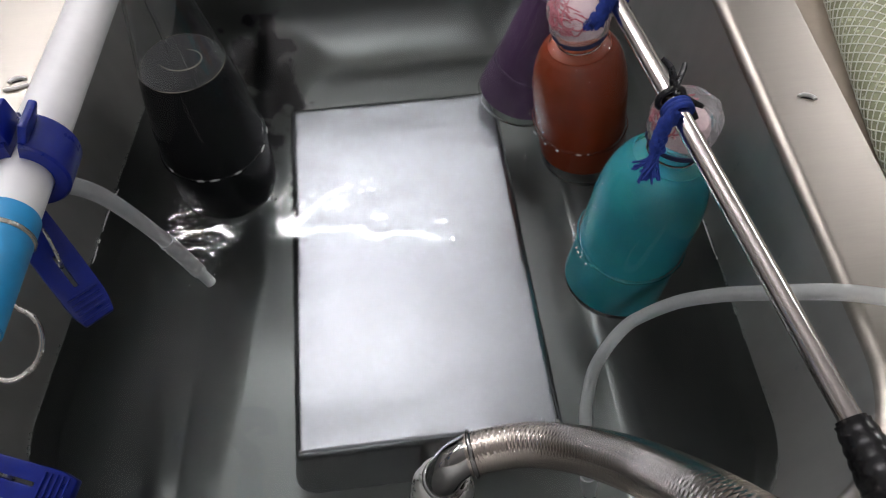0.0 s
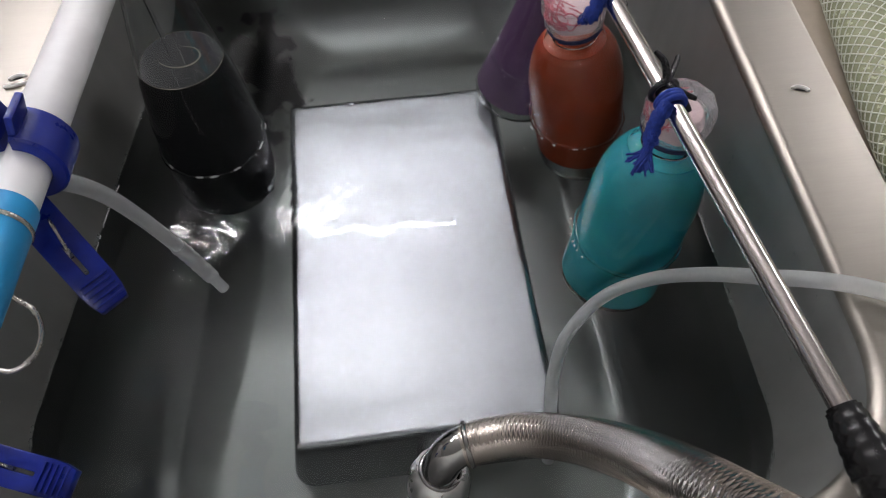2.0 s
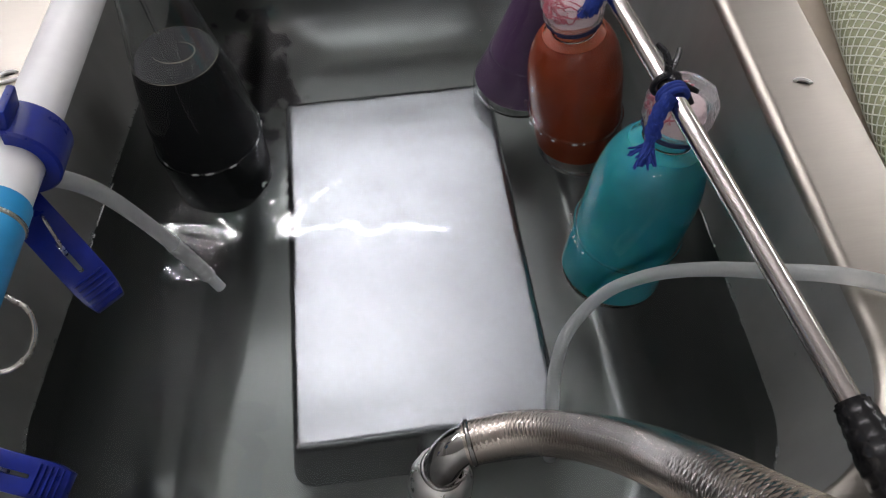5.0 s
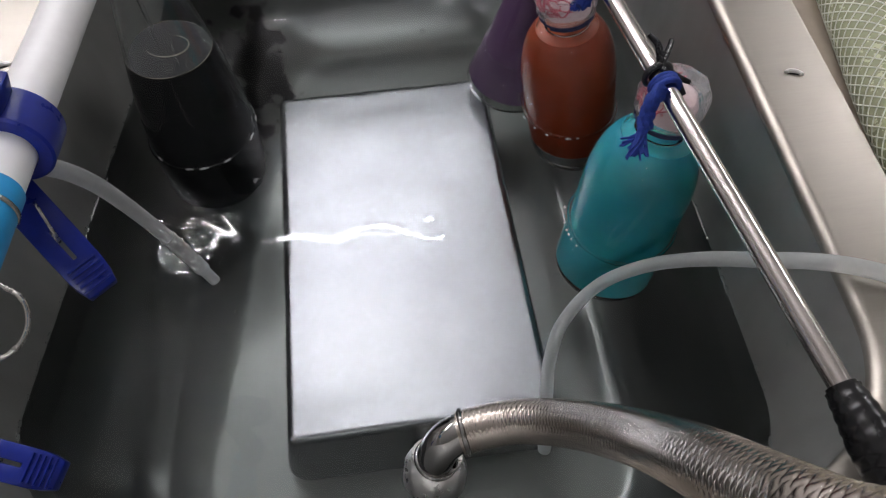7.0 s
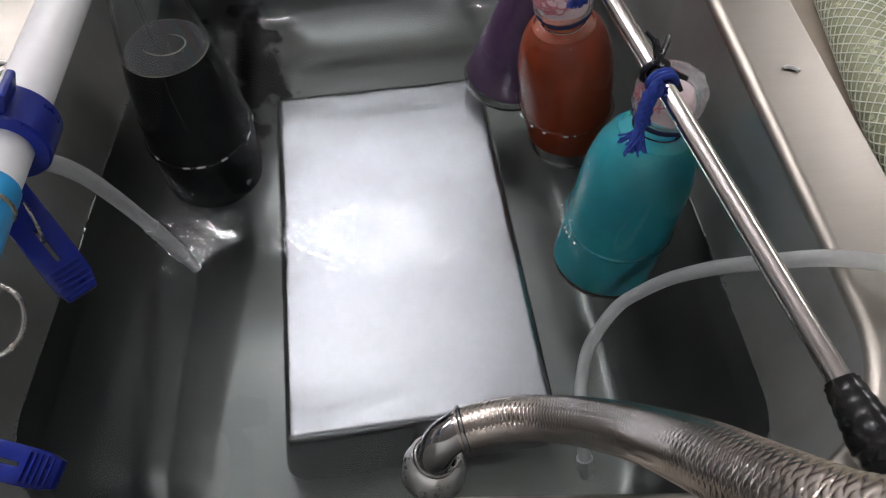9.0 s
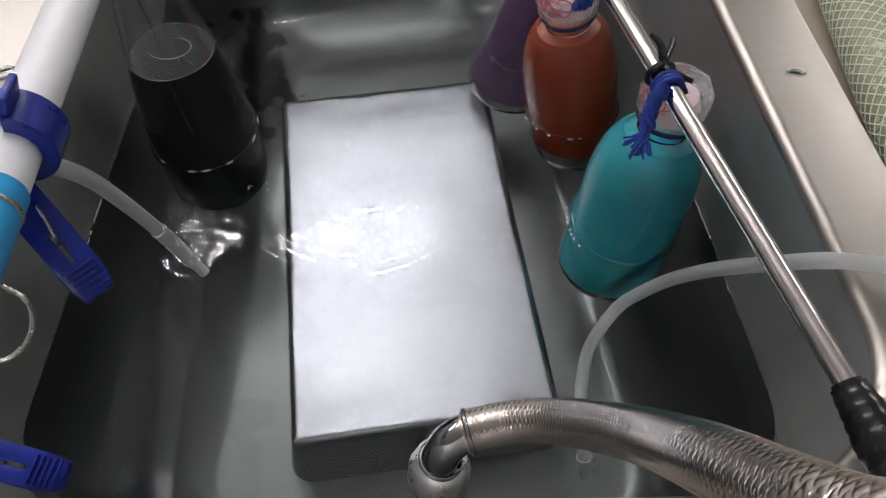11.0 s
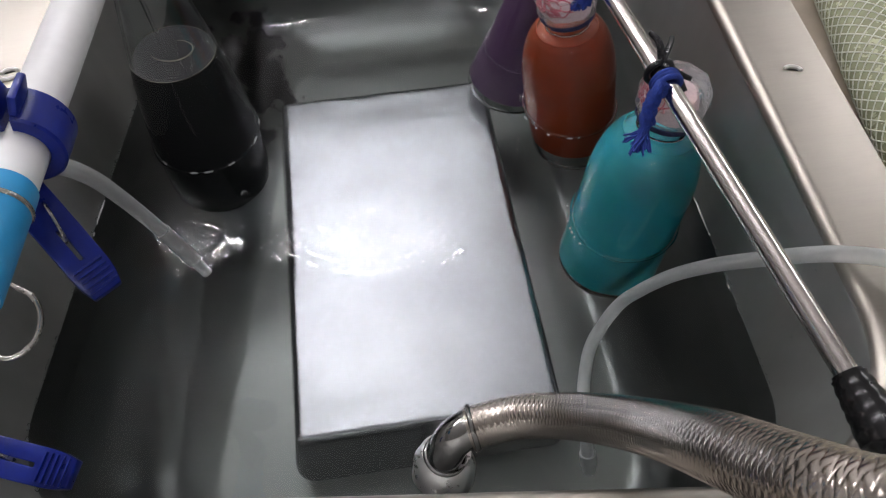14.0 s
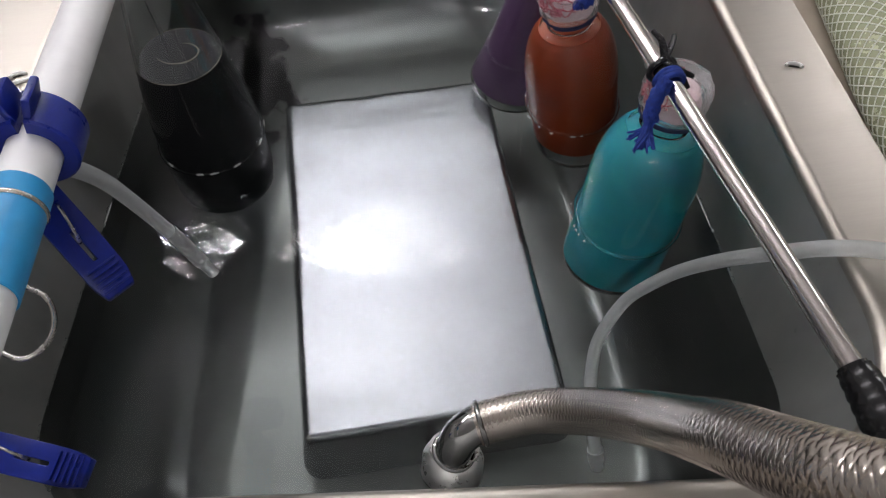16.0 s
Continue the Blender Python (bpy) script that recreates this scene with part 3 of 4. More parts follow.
def knot(at, spread, seed, drop):
    rng = random.Random(seed)
    ob = thing("string_knot", "dark blue string knotted round the rod, frayed ends", "string", group="knots on the rod")
    for k in (-1, 0, 1):
        ring_on(axis, at + axis * 0.0026 * k, 0.0085, 0.0021, "loop", string_blue, ob)
    side = axis.cross(Vector((0, 0, 1))).normalized()
    body = glide([tuple(at + Vector((-0.004, -0.006, 0.008))), tuple(at + Vector((-0.010, -0.010, 0.002))), tuple(at + Vector((-0.015, -0.016, -0.006))), tuple(at + drop * 0.7)], 14)
    part("strand", sweep(body, lambda u, a, s: 0.0046 + 0.0012 * math.sin(5 * a + s * 900), 16), string_blue, ob)
    for k in range(44):
        e = drop + Vector((rng.uniform(-1, 1), rng.uniform(-1, 1), rng.uniform(-0.4, 0.4))) * spread
        s0 = at + drop * 0.55 + Vector((rng.uniform(-1, 1), rng.uniform(-1, 1), 0)) * 0.002
        part("frayed_end", sweep(glide([tuple(s0), tuple(at + drop * 0.8 + Vector((rng.uniform(-1, 1), rng.uniform(-1, 1), 0)) * 0.003), tuple(at + e)], 6), 0.0008, 5), string_blue, ob)
    return ob


knot(on_rod(0.139), 0.009, 3, Vector((-0.024, -0.032, -0.018)))
knot(on_rod(0.247), 0.005, 5, Vector((-0.016, -0.004, -0.020)))


def twist_tie(at, seed):
    rng = random.Random(seed)
    ob = thing("twist_tie", "black plastic twist tie on the rod", "cable tie")
    for e in ((0.010, 0.016, 0.010), (0.020, -0.008, -0.006), (-0.004, 0.020, 0.012), (0.014, -0.016, -0.008)):
        e = Vector(e)
        mid = e * 0.5 + Vector((rng.uniform(-1, 1), rng.uniform(-1, 1), 0.5)) * 0.003
        part("tail", sweep(glide([tuple(at + Vector((0, 0, 0.009))), tuple(at + mid + Vector((0, 0, 0.007))), tuple(at + e + Vector((0, 0, 0.004)))], 12), lambda u, a, s: 0.0032 - 0.0016 * u, 8, squash=0.45), tie_black, ob)
    ring_on(axis, at, 0.0088, 0.0022, "loop", tie_black, ob)
    return ob


twist_tie(on_rod(0.150), 2)

# ---- plastic pipe with clips ----
PA, PB = Vector((-0.0515, 0.66, 0.0130)), Vector((-0.0795, 0.062, 0.103))
pdir = (PB - PA).normalized()
PE = PB + pdir * 0.20
pipe = thing("plastic_pipe", "white plastic pipe with a blue sleeve over the sink", "pipe")
part("pipe_wall", sweep([PA, PA.lerp(PB, 0.5), PB + pdir * 0.02], 0.0128, 32), pvc_white, pipe, "white plastic tube")
SL = PB + pdir * 0.013
part("sleeve", sweep([SL, SL + pdir * 0.001, SL + pdir * 0.03, SL + pdir * 0.06], lambda u, a, s: 0.0139 if s > 0.0005 else 0.0133, 32), sleeve_blue, pipe, "bright blue sleeve")
part("pipe_end", sweep([SL + pdir * 0.055, PE], 0.0128, 32), pvc_white, pipe)


def clip(name_label, m):
    """Spring hose clip: a slit ring with two ears, a ribbed lever with a slot, and a wire spring. The ring lies about local y."""
    ob = thing("hose_clip", name_label, "clip", group="blue clips")
    ob.matrix_world = m
    bm = bmesh.new()
    n, w, r0, r1 = 40, 0.0118, 0.0132, 0.0205
    rings = []
    for j in range(n + 1):
        a = radians(98 + 344 * j / n)
        c, s = math.cos(a), math.sin(a)
        b = 0.0012
        rings.append([bm.verts.new((c * r, y, s * r)) for r, y in ((r0, -w), (r1 - b, -w), (r1, -w + b), (r1, w - b), (r1 - b, w), (r0, w))])
    for a, b in zip(rings, rings[1:]):
        for k in range(6):
            bm.faces.new((a[k], a[(k + 1) % 6], b[(k + 1) % 6], b[k]))
    bm.faces.new(rings[0][::-1])
    bm.faces.new(rings[-1])
    part("ring", bm, clip_blue, ob, "dark blue slit ring")
    for s in (-1, 1):
        bm = slab(-0.0021, -0.0095, -0.006, 0.0021, 0.0095, 0.0080, 0.0014)
        e = part("ear", bm, clip_blue, ob)
        e.matrix_local = pose(s * 0.0048, 0, 0.0225, 0, s * 16, 0)
    # lever: two rails round a slot, then a ribbed pad
    bm = bmesh.new()
    L = 0.060
    gx = [-0.010, 0.0, L * 0.2, L * 0.38, L * 0.48, L * 0.58, L * 0.68, L * 0.78, L * 0.88, L * 0.95, L]
    gy = [-0.0102, -0.0011, 0.0011, 0.0102]
    grid = [[bm.verts.new((x, y, -0.004)) for y in gy] for x in gx]
    for a in range(len(gx) - 1):
        for b in range(3):
            if b == 1 and 3 <= a <= 5:
                continue
            bm.faces.new((grid[a][b], grid[a + 1][b], grid[a + 1][b + 1], grid[a][b + 1]))
    up_ = bmesh.ops.extrude_face_region(bm, geom=bm.faces[:])
    bmesh.ops.translate(bm, verts=[v for v in up_["geom"] if isinstance(v, bmesh.types.BMVert)], vec=(0, 0, 0.008))
    bmesh.ops.recalc_face_normals(bm, faces=bm.faces[:])
    bmesh.ops.bevel(bm, geom=[e for e in bm.edges if len(e.link_faces) == 2 and e.calc_face_angle() > 0.8], offset=0.0008, segments=2, profile=0.5, affect="EDGES")
    for v in bm.verts:  # bowed along its length, rounded at the tip
        u = max(0.0, v.co.x / L)
        v.co.z += 0.0045 - 0.0075 * (u - 0.25) ** 2 / 0.5625 - 0.004
        v.co.y *= 1.0 - 0.25 * max(0.0, u - 0.85) / 0.15
    lever = part("lever", bm, clip_blue, ob, "dark blue finger lever")
    lever.matrix_local = LEVER
    for k in range(5):
        rb = part("rib", slab(L * (0.74 + 0.05 * k), -0.0078, 0.0034 - 0.0022 - 0.0005 * k, L * (0.74 + 0.05 * k) + 0.0012, 0.0078, 0.0036 - 0.0008 * k, 0.0003), clip_blue, lever)
    sp = glide([(0.004, 0.004, -0.002), (0.012, 0.003, 0.010), (0.024, 0.001, 0.011), (0.029, 0.0, 0.001), (0.022, -0.001, -0.010), (0.008, -0.003, -0.011), (0.002, -0.004, -0.002)], 36)
    part("spring", sweep(sp, 0.0009, 8), wire_steel, lever, "bent steel wire spring")
    return ob


def axes(x, y, origin):
    """A pose from the way of its x axis and, about, of its y axis."""
    x = Vector(x).normalized()
    y = Vector(y)
    y = (y - x * y.dot(x)).normalized()
    z = x.cross(y)
    m = Matrix((x, y, z)).transposed().to_4x4()
    m.translation = origin
    return m


# ring pose: local y runs up the pipe
up = Vector((0, 0, 1)) - pdir * Vector((0, 0, 1)).dot(pdir)
up.normalize()
CLIP = PB - pdir * 0.023
ring_pose = axes(up.cross(-pdir) * -1, -pdir, CLIP)
if (ring_pose.to_3x3() @ Vector((0, 0, 1))).z < 0:
    ring_pose = axes(up.cross(-pdir), -pdir, CLIP)
tip_world, root_world = Vector((-0.054, 0.026, 0.052)), Vector((-0.086, 0.066, 0.074))
LEVER = ring_pose.inverted() @ axes(tip_world - root_world, Vector((0.163, -0.19, 0.311)).cross(tip_world - root_world), root_world)
clip_a = clip("dark blue plastic spring clip round the white pipe", ring_pose)
SECOND = axes((0.93, -0.36, -0.08), (0.36, 0.93, 0.1), (-0.153, -0.026, -0.014))
clip("dark blue plastic spring clip at the sink's edge", SECOND @ LEVER.inverted())

# ---- bent wire hook on the sleeve ----
hook = thing("wire_hook", "bent bright steel wire hook hung on the pipe", "hook")
h0 = PB + pdir * 0.026
sx = up.cross(pdir).normalized()
pts = [h0 + sx * (0.0135 * math.cos(w)) + up * (0.0135 * math.sin(w)) for w in [radians(200 - 20 * k) for k in range(14)]]
tailp = [Vector((-0.110, 0.040, 0.045)), Vector((-0.098, 0.030, 0.040)), Vector((-0.094, 0.018, 0.036)), Vector((-0.098, 0.006, 0.033)), Vector((-0.110, 0.000, 0.032)), Vector((-0.124, 0.008, 0.035)), Vector((-0.132, 0.022, 0.040))]
part("wire", sweep(glide([tuple(p) for p in pts + tailp], 90), 0.0015, 10), wire_steel, hook)

# ---- silicone tubes ----
inlet = thing("silicone_tube", "milky silicone tube dipping into the water by the flask", "tube", CLIP)
il = [Vector(p) - CLIP for p in ((-0.120, 0.070, 0.088), (-0.104, 0.086, 0.076), (-0.091, 0.103, 0.052), (-0.086, 0.122, 0.010), (-0.083, 0.136, -0.040), (-0.073, 0.139, -0.090), (-0.062, 0.135, -0.128), (-0.053, 0.128, -0.152))]


it = glide([tuple(p) for p in il], 140)
part("tube_wall", sweep(it[:104], 0.0053, 24), silicone, inlet, "translucent milky wall")
part("ribbed_tip", sweep(it[100:126], lambda u, a, s: 0.0060 + 0.0004 * math.sin(u * 38), 24), silicone, inlet, "ribbed milky end piece")
part("spout", sweep(it[124:], 0.0045, 20), silicone, inlet, "narrow clear spout under water")
RIMP = Vector((0.345, 0.012, 0.006))
outlet = thing("silicone_tube", "milky silicone tube arching over the rim into the water", "tube", RIMP)
ol = [Vector(p) - RIMP for p in ((0.72, -0.10, -0.027), (0.56, -0.085, -0.027), (0.47, -0.072, -0.010), (0.405, -0.028, 0.0058), (0.372, -0.008, 0.0086), (0.342, 0.006, 0.0062), (0.316, 0.024, -0.016),
                                 (0.294, 0.049, -0.055), (0.272, 0.068, -0.095), (0.245, 0.073, -0.130), (0.216, 0.053, -0.152), (0.202, 0.028, -0.165), (0.196, 0.006, -0.173), (0.192, -0.014, -0.185), (0.19, -0.03, -0.215))]
ot = glide([tuple(p) for p in ol], 168)
part("tube_wall", sweep(ot, 0.0050, 20), silicone, outlet, "translucent milky wall")
part("weight_ring", sweep(ot[-8:-3], 0.0064, 16), silicone, outlet, "thicker cuff at the sunk end")

# ---- net-reinforced vinyl hose beside the sink ----
net = thing("vinyl_hose", "thick greenish vinyl hose with white netting on the worktop", "hose", (0, 0, -0.032))
nl = glide([(0.488, 0.56, 0.024), (0.478, 0.42, 0.024), (0.468, 0.30, 0.024), (0.456, 0.21, 0.024), (0.444, 0.12, 0.024), (0.441, 0.05, 0.024), (0.447, -0.03, 0.024), (0.475, -0.14, 0.024)], 120)
R_NET = 0.0235
part("hose_wall", sweep(nl, R_NET, 28), hose_vinyl, net, "pale green vinyl wall")
bm = bmesh.new()
for way in (1, -1):
    for k in range(16):
        pts, s, upv = [], 0.0, None
        for i, p in enumerate(nl):
            d = (nl[min(i + 1, len(nl) - 1)] - nl[max(i - 1, 0)]).normalized()
            side = Vector((0, 0, 1)).cross(d).normalized()
            u2 = d.cross(side)
            if i:
                s += (p - nl[i - 1]).length
            w = way * s / 0.0235 * 1.05 + 2 * math.pi * k / 16
            pts.append(p + (side * math.cos(w) + u2 * math.sin(w)) * (R_NET + 0.0002))
        sweep(pts, 0.00055, 5, bm)
part("netting", bm, hose_thread, net, "white crossed threads")

black_hose = thing("corrugated_hose", "black corrugated hose on the worktop beside the vinyl hose", "hose", (0, 0, -0.032))
part("wall", sweep(glide([(0.530, 0.56, 0.0125), (0.517, 0.40, 0.0125), (0.506, 0.28, 0.0125), (0.500, 0.15, 0.0125), (0.515, 0.0, 0.0125)], 300), lambda u, a, s: 0.0112 + 0.0012 * math.sin(s * 2 * math.pi / 0.0045), 20), dark_rubber, black_hose)

# ---- the water: one sheet, with a rippled patch over the box and one at the spout that turn in it ----
def ease(x):
    x = min(1.0, max(0.0, x))
    return x * x * (3 - 2 * x)


PATCHES = {"box": (0.075, 0.180, 0.106), "spout": (-0.072, 0.150, 0.032)}


def water_height(x, y):
    p = Vector((x * 16, y * 20, 0.3))
    z = 0.00040 * noise.noise(p) + 0.00018 * noise.noise(p * 2.7)
    r = math.hypot(x + 0.072, y - 0.150)
    z += 0.00007 * math.sin(r * 2 * math.pi / 0.013) * math.exp(-r / 0.06)
    for cx, cy, cr in PATCHES.values():
        z *= ease((math.hypot(x - cx, y - cy) - cr) / 0.010)
    return z


def box_ripples(x, y):
    """Rings in the near half round a point, long slow swells in the other half."""
    p = Vector((x * 15, y * 22, 0.7))
    slow = 0.00030 * noise.noise(p) + 0.00010 * noise.noise(p * 2.6)
    r = math.hypot(x - 0.004, y - 0.040)
    rings = 0.000105 * math.sin(r * 2 * math.pi / 0.0092 + 1.2 * noise.noise(p * 1.5)) * math.exp(-(r / 0.13) ** 2) * (0.95 + 0.4 * noise.noise(p * 2.1))
    rings += 0.00011 * noise.noise(Vector((x * 42, y * 50, 5.0)))
    rings += 0.000015 * noise.noise(Vector((x * 190, y * 230, 2.0)))
    near = 1.0 - ease((y + 0.040) / 0.045)
    return slow * (0.45 + 0.55 * (1 - near)) + rings * (0.02 + 0.98 * near)


def spout_ripples(x, y):
    r = math.hypot(x, y)
    p = Vector((x * 60, y * 60, 1.9))
    return 0.00030 * noise.noise(p) + 0.00008 * noise.noise(p * 2.3) + 0.00008 * math.sin(r * 2 * math.pi / 0.010)


step = 0.0018
xs = np.arange(-0.23, 0.365, step)
ys = np.arange(-0.155, 0.600, step)
quad = inset_corners(-0.010)


def inside(x, y):
    for i in range(4):
        a, b = quad[i], quad[(i + 1) % 4]
        if (b.x - a.x) * (y - a.y) - (b.y - a.y) * (x - a.x) < 0:
            return False
    return all(math.hypot(x - cx, y - cy) > cr + step * 0.8 for cx, cy, cr in PATCHES.values())


verts, faces, ids = [], [], {}
for i, x in enumerate(xs):
    for j, y in enumerate(ys):
        if inside(x, y):
            ids[i, j] = len(verts)
            verts.append((x, y, water_height(x, y)))
for (i, j), a in ids.items():
    q = (ids.get((i + 1, j)), ids.get((i + 1, j + 1)), ids.get((i, j + 1)))
    if None not in q:
        faces.append((a, *q))
# close the sheet up to each patch's round edge
count = collections.Counter(tuple(sorted(e)) for f in faces for e in zip(f, f[1:] + f[:1]))
for cx, cy, cr in PATCHES.values():
    rim = {}
    for f in list(faces):
        for a, b in zip(f, f[1:] + f[:1]):
            if count[tuple(sorted((a, b)))] == 1 and math.hypot(verts[a][0] - cx, verts[a][1] - cy) < cr + step * 2.6:
                for v in (a, b):
                    if v not in rim:
                        w = math.atan2(verts[v][1] - cy, verts[v][0] - cx)
                        rim[v] = len(verts)
                        verts.append((cx + cr * math.cos(w), cy + cr * math.sin(w), 0.0))
                faces.append((b, a, rim[a], rim[b]))


def sheet(name, verts, faces):
    me = bpy.data.meshes.new(name)
    me.from_pydata(verts, [], faces)
    me.materials.append(water_mat)
    for p in me.polygons:
        p.use_smooth = True
    ob = new(name, me)
    ob.visible_shadow = False
    return ob


water = tagged(sheet("water", verts, faces), "clear rippling water filling the sink", "water", kind="structure")
water.location = (0, 0, WATER)


def patch(which, height, label):
    cx, cy, cr = PATCHES[which]
    n, m = max(24, int(cr / 0.0011)), 480 if cr > 0.05 else 240
    verts, faces = [(0.0, 0.0, height(0, 0))], []
    for k in range(1, n + 1):
        r = cr * k / n
        for j in range(m):
            x, y = r * math.cos(2 * math.pi * j / m), r * math.sin(2 * math.pi * j / m)
            verts.append((x, y, height(x, y) * ease((cr - r) / 0.010)))
    for j in range(m):
        faces.append((0, 1 + j, 1 + (j + 1) % m))
    for k in range(n - 1):
        for j in range(m):
            a, b = 1 + k * m + j, 1 + k * m + (j + 1) % m
            faces.append((a, a + m, b + m, b))
    ob = sheet("ripples", verts, faces)
    ob.parent = water
    ob.location = (cx, cy, 0)
    return tagged(ob, label)


box_patch = patch("box", box_ripples, "rings of small waves over the box")
spout_patch = patch("spout", spout_ripples, "broken water at the spout")

# ---- beads of water along the walls at the water's edge ----
edge_line = outline(0.0042, 0.082)
rng = random.Random(21)
bm = bmesh.new()
for k in range(len(edge_line)):
    a, b = edge_line[k], edge_line[(k + 1) % len(edge_line)]
    if a.y > 0.45 or (a - b).length < 1e-4:
        continue
    cnt = max(1, int((b - a).length / 0.006))
    for q in range(cnt):
        if rng.random() < 0.45:
            continue
        c = a.lerp(b, (q + rng.random() * 0.6) / cnt)
        r = rng.uniform(0.0008, 0.0027)
        lng = (b - a).normalized() * r * rng.uniform(1.2, 3.0)
        p0, p1 = c - lng, c + lng
        sweep([Vector((p0.x, p0.y, WATER + 0.0006)), Vector((c.x, c.y, WATER + 0.0009)), Vector((p1.x, p1.y, WATER + 0.0006))], lambda u, a_, s_: r * (1.0 if 0.2 < u < 0.8 else 0.45), 8, bm)
for bx, by, br in ((0.278, 0.133, 0.0437), (0.262, 0.260, 0.0417), (0.241, 0.337, 0.038), (-0.063, 0.277, 0.0445)):
    for q in range(26):
        if rng.random() < 0.35:
            continue
        w, r = 2 * math.pi * (q + rng.random()) / 26, rng.uniform(0.0005, 0.0013)
        c = Vector((bx + br * math.cos(w), by + br * math.sin(w), WATER + 0.0006))
        t_ = Vector((-math.sin(w), math.cos(w), 0)) * r * rng.uniform(1.0, 2.6)
        sweep([c - t_, c + Vector((0, 0, 0.0004)), c + t_], lambda u, a_, s_: r * (1.0 if 0.2 < u < 0.8 else 0.45), 8, bm)
beads = tagged(part("water_edge", bm, clear_water), "bright beads of water along the steel walls", "water", kind="stuff")
beads.visible_shadow = False

# ---- broken white lines that stand in for lamp glints at the water's edge ----
def glint_line(points, dash, seed, label):
    """Uneven white strokes for glints along the line, with gaps; dash: share of it that is covered."""
    bm = bmesh.new()
    run = []
    here = glide(points, 120)
    for k, p in enumerate(here + [None]):
        if p is not None and noise.noise(Vector((k * 0.11, seed, 0))) < dash - 0.5:
            run.append(Vector((p.x + 0.0007 * noise.noise(p * 400), p.y + 0.0007 * noise.noise(p * 400 + Vector((9, 0, 0))), WATER + 0.0005)))
        else:
            if len(run) > 3:
                sweep(run, lambda u, a, s: 0.00015 + (0.00055 + 0.00035 * math.sin(s * 2600 + seed)) * math.sin(math.pi * (0.05 + 0.9 * u)), 8, bm)
            run = []
    ob = part("foam", bm, glint_mat)
    return tagged(ob, label, "foam", kind="stuff")


def arc_on(cx, cy, r, a0, a1):
    return [(cx + r * math.cos(radians(a0 + (a1 - a0) * k / 8)), cy + r * math.sin(radians(a0 + (a1 - a0) * k / 8)), WATER) for k in range(9)]


glint_line([(0.3425, 0.158, WATER), (0.3428, 0.132, WATER), (0.3430, 0.102, WATER)], 0.85, 3, "thin white line put in for glints along the steel wall")
glint_line([(-0.140, 0.236, WATER), (-0.148, 0.205, WATER), (-0.155, 0.160, WATER)], 0.62, 5, "broken white line put in for glints along the steel wall")
glint_line(arc_on(-0.063, 0.277, 0.0476, 215, 385), 0.46, 9, "white strokes put in for glints round the flask of black liquid")
glint_line(arc_on(0.277, 0.131, 0.0440, 150, 215), 0.45, 12, "white strokes put in for glints round the bottle of teal liquid")
glint_line(arc_on(0.262, 0.258, 0.0420, 165, 285), 0.42, 15, "white strokes put in for glints round the bottle of orange liquid")

# ---- bubbles afloat ----
def bubble(r):
    ob = thing("bubble", "small clear bubble floating on the water", "bubble", group="bubbles")
    prof = [(r, 0.0)] + [(r * math.cos(w), r * 0.8 * math.sin(w)) for w in [math.pi / 2 * k / 6 for k in range(1, 6)]] + [(0, r * 0.8)]
    b = part("film", lathe(prof, 16), bubble_mat, ob)
    b.visible_shadow = False
    return ob


TRACKS = [
    (0.0035, ((0, -0.098, 0.085), (3, -0.105, 0.06), (9, -0.12, 0.02), (16, -0.13, 0.0))),
    (0.0022, ((0, 0.106, 0.180), (1.5, 0.066, 0.275), (4, 0.06, 0.33), (8, 0.03, 0.39), (16, 0.02, 0.40))),
    (0.0026, ((0, 0.075, 0.39), (2, 0.10, 0.40), (4, 0.118, 0.355), (8, 0.15, 0.37), (16, 0.16, 0.39))),
    (0.0030, ((0, -0.01, 0.205), (3.5, -0.012, 0.213), (7.5, -0.016, 0.21), (16, -0.035, 0.20))),
    (0.0016, ((0, 0.022, 0.198), (4, 0.026, 0.205), (9, 0.04, 0.21), (16, 0.05, 0.19))),
    (0.0018, ((0, -0.045, 0.10), (4, -0.05, 0.095), (9, -0.02, 0.085), (16, -0.015, 0.045))),
    (0.0016, ((0, -0.125, 0.26), (8, -0.122, 0.265), (16, -0.124, 0.255))),
    (0.0014, ((0, -0.13, 0.225), (8, -0.129, 0.23), (16, -0.13, 0.222))),
]
BUBBLES = [(bubble(r), tr) for r, tr in TRACKS]

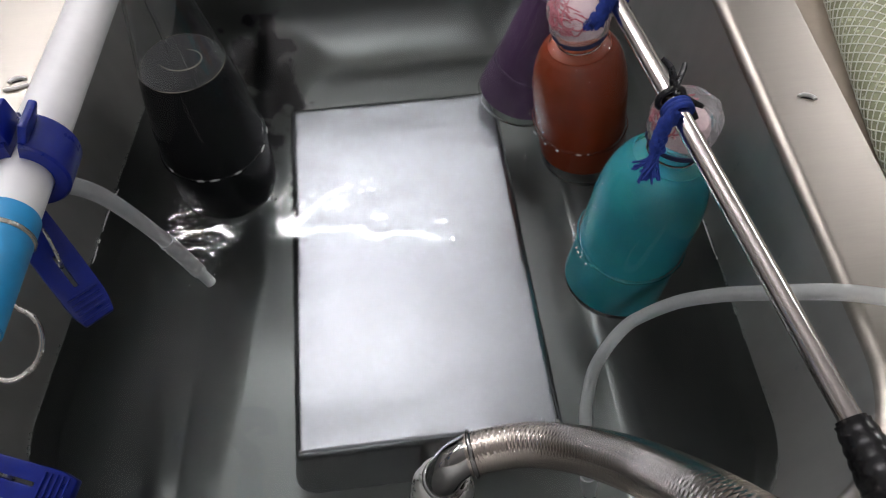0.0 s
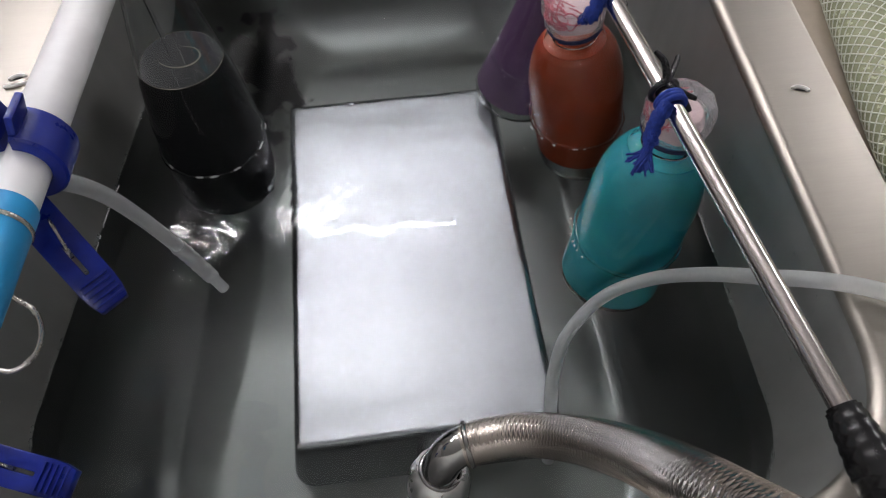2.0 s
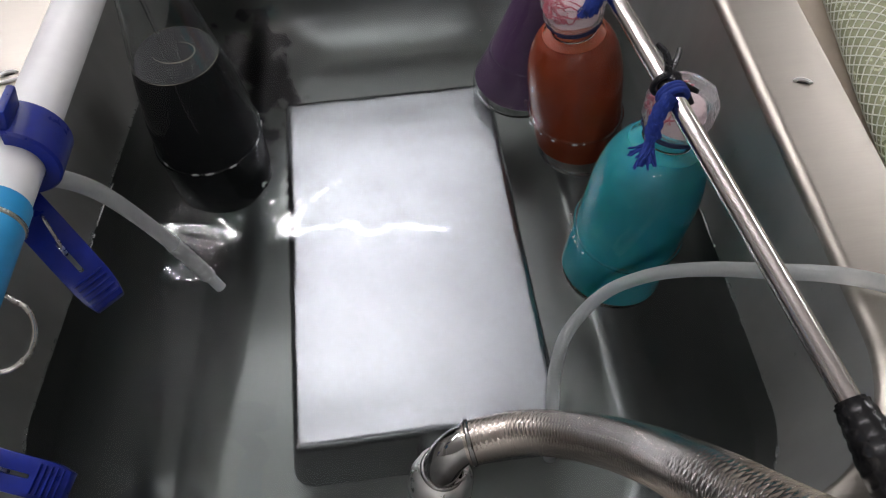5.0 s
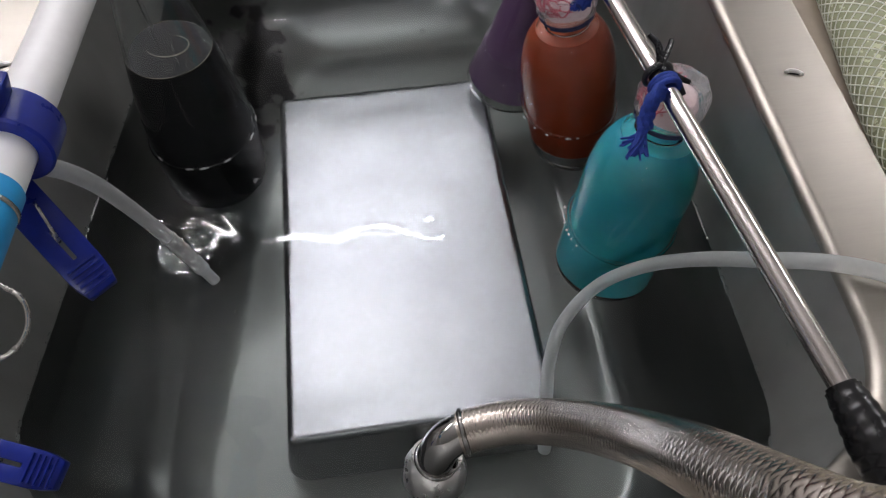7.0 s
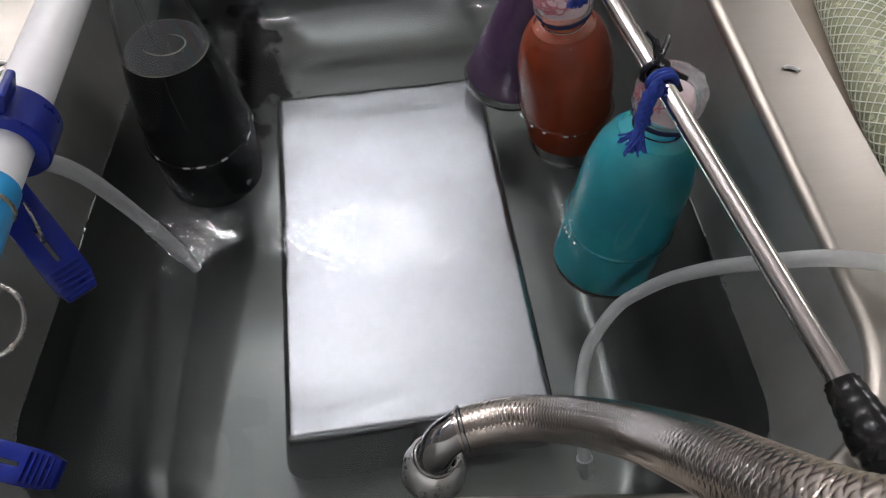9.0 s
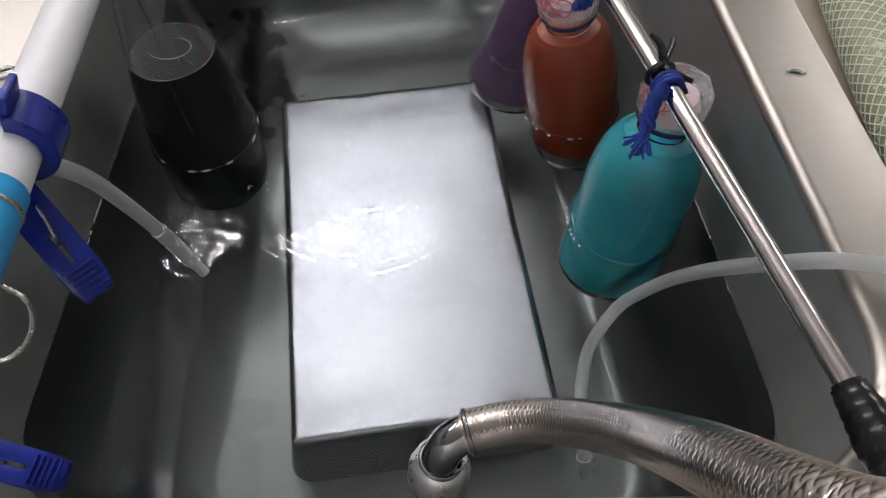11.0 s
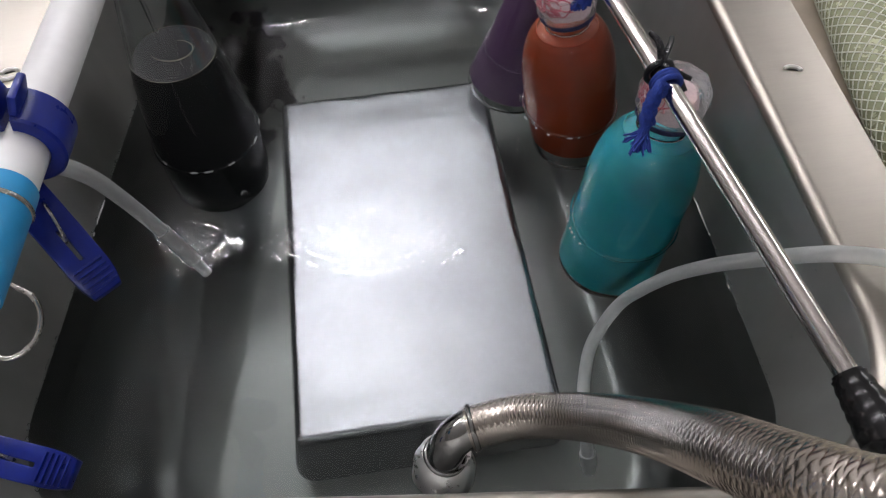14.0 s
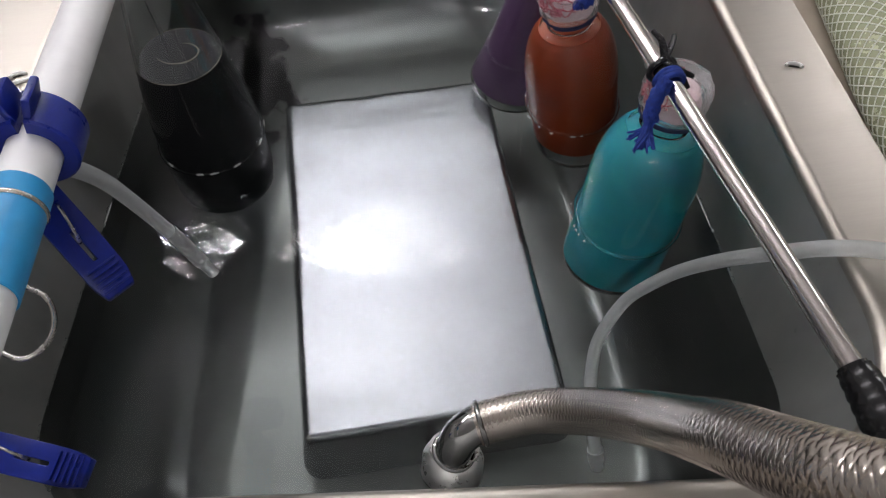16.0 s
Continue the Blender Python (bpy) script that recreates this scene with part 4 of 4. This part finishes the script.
# ---- drops left on the wall ----
rng = random.Random(8)
for k in range(16):
    y = rng.uniform(-0.03, 0.15)
    z = rng.uniform(-0.1, -0.02)
    r = rng.uniform(0.0009, 0.0018)
    d = tagged(part("water_drop", lathe([(r, 0.0), (r * 0.85, r * 0.35), (r * 0.45, r * 0.55), (0, r * 0.6)], 10), clear_glass), "tiny water drop clinging to the steel wall", "drop", "drops on the wall")
    d.matrix_world = pose(0.3465, y, z, 0, -90, 0) @ Matrix.Diagonal((1.6, 1, 1, 1))


def swing(pivot_pose, axis_, degrees_):
    """A pose turned about an axis through its own origin."""
    r = Matrix.Rotation(radians(degrees_), 4, Vector(axis_))
    m = r @ pivot_pose.to_3x3().to_4x4()
    m.translation = pivot_pose.translation
    return m


def motions():
    # water: a slight heave; the patch over the box sways calm side on, then turns its rings in as the flow starts
    walk(water, [(k * 0.25, pose(0, 0, WATER + 0.0003 * math.sin(1.5 * k))) for k in range(65)])
    rows = []
    for k in range(161):
        t = k * 0.1
        v = ease((t - 7.7) / 1.1)
        rows.append((t, pose(*PATCHES["box"][:2], 0, 0, 0, 180 * (1 - v) + (16 - 8 * v) * math.sin(4.1 * t) + 7 * math.sin(9.7 * t + 1))))
    walk(box_patch, rows)
    walk(spout_patch, [(k * 0.2, pose(*PATCHES["spout"][:2], 0, 0, 0, 33 * k + 20 * math.sin(1.3 * k))) for k in range(81)])
    # the clip and the tubes swing between two rests as the flow stops and starts
    turn = ((0, 1.0), (0.6, 1.0), (0.9, 0.0), (4.2, 0.0), (6.3, 0.0), (8.7, 0.0), (9.0, 1.0), (9.6, 0.6), (11.3, 0.45), (16, 0.4))
    walk(clip_a, [(t, swing(ring_pose, pdir, -9 * v)) for t, v in turn])
    base = Matrix.Translation(CLIP)
    flow = ((0, 1.0), (0.6, 1.0), (0.95, 0.0), (4.2, 0.0), (6.3, 0.0), (8.7, 0.05), (9.0, 1.1), (9.6, 1.0), (11.3, 0.95), (16, 1.0))
    walk(inlet, [(t, swing(base, (0.69, 0.69, 0.17), 3.6 * v)) for t, v in flow])
    base2 = Matrix.Translation(RIMP)
    walk(outlet, [(t, swing(base2, (0.59, 0.80, -0.07), -8.5 * v)) for t, v in flow])
    for ob, tr in BUBBLES:
        walk(ob, [(t, pose(x, y, WATER)) for t, x, y in tr])


motions()
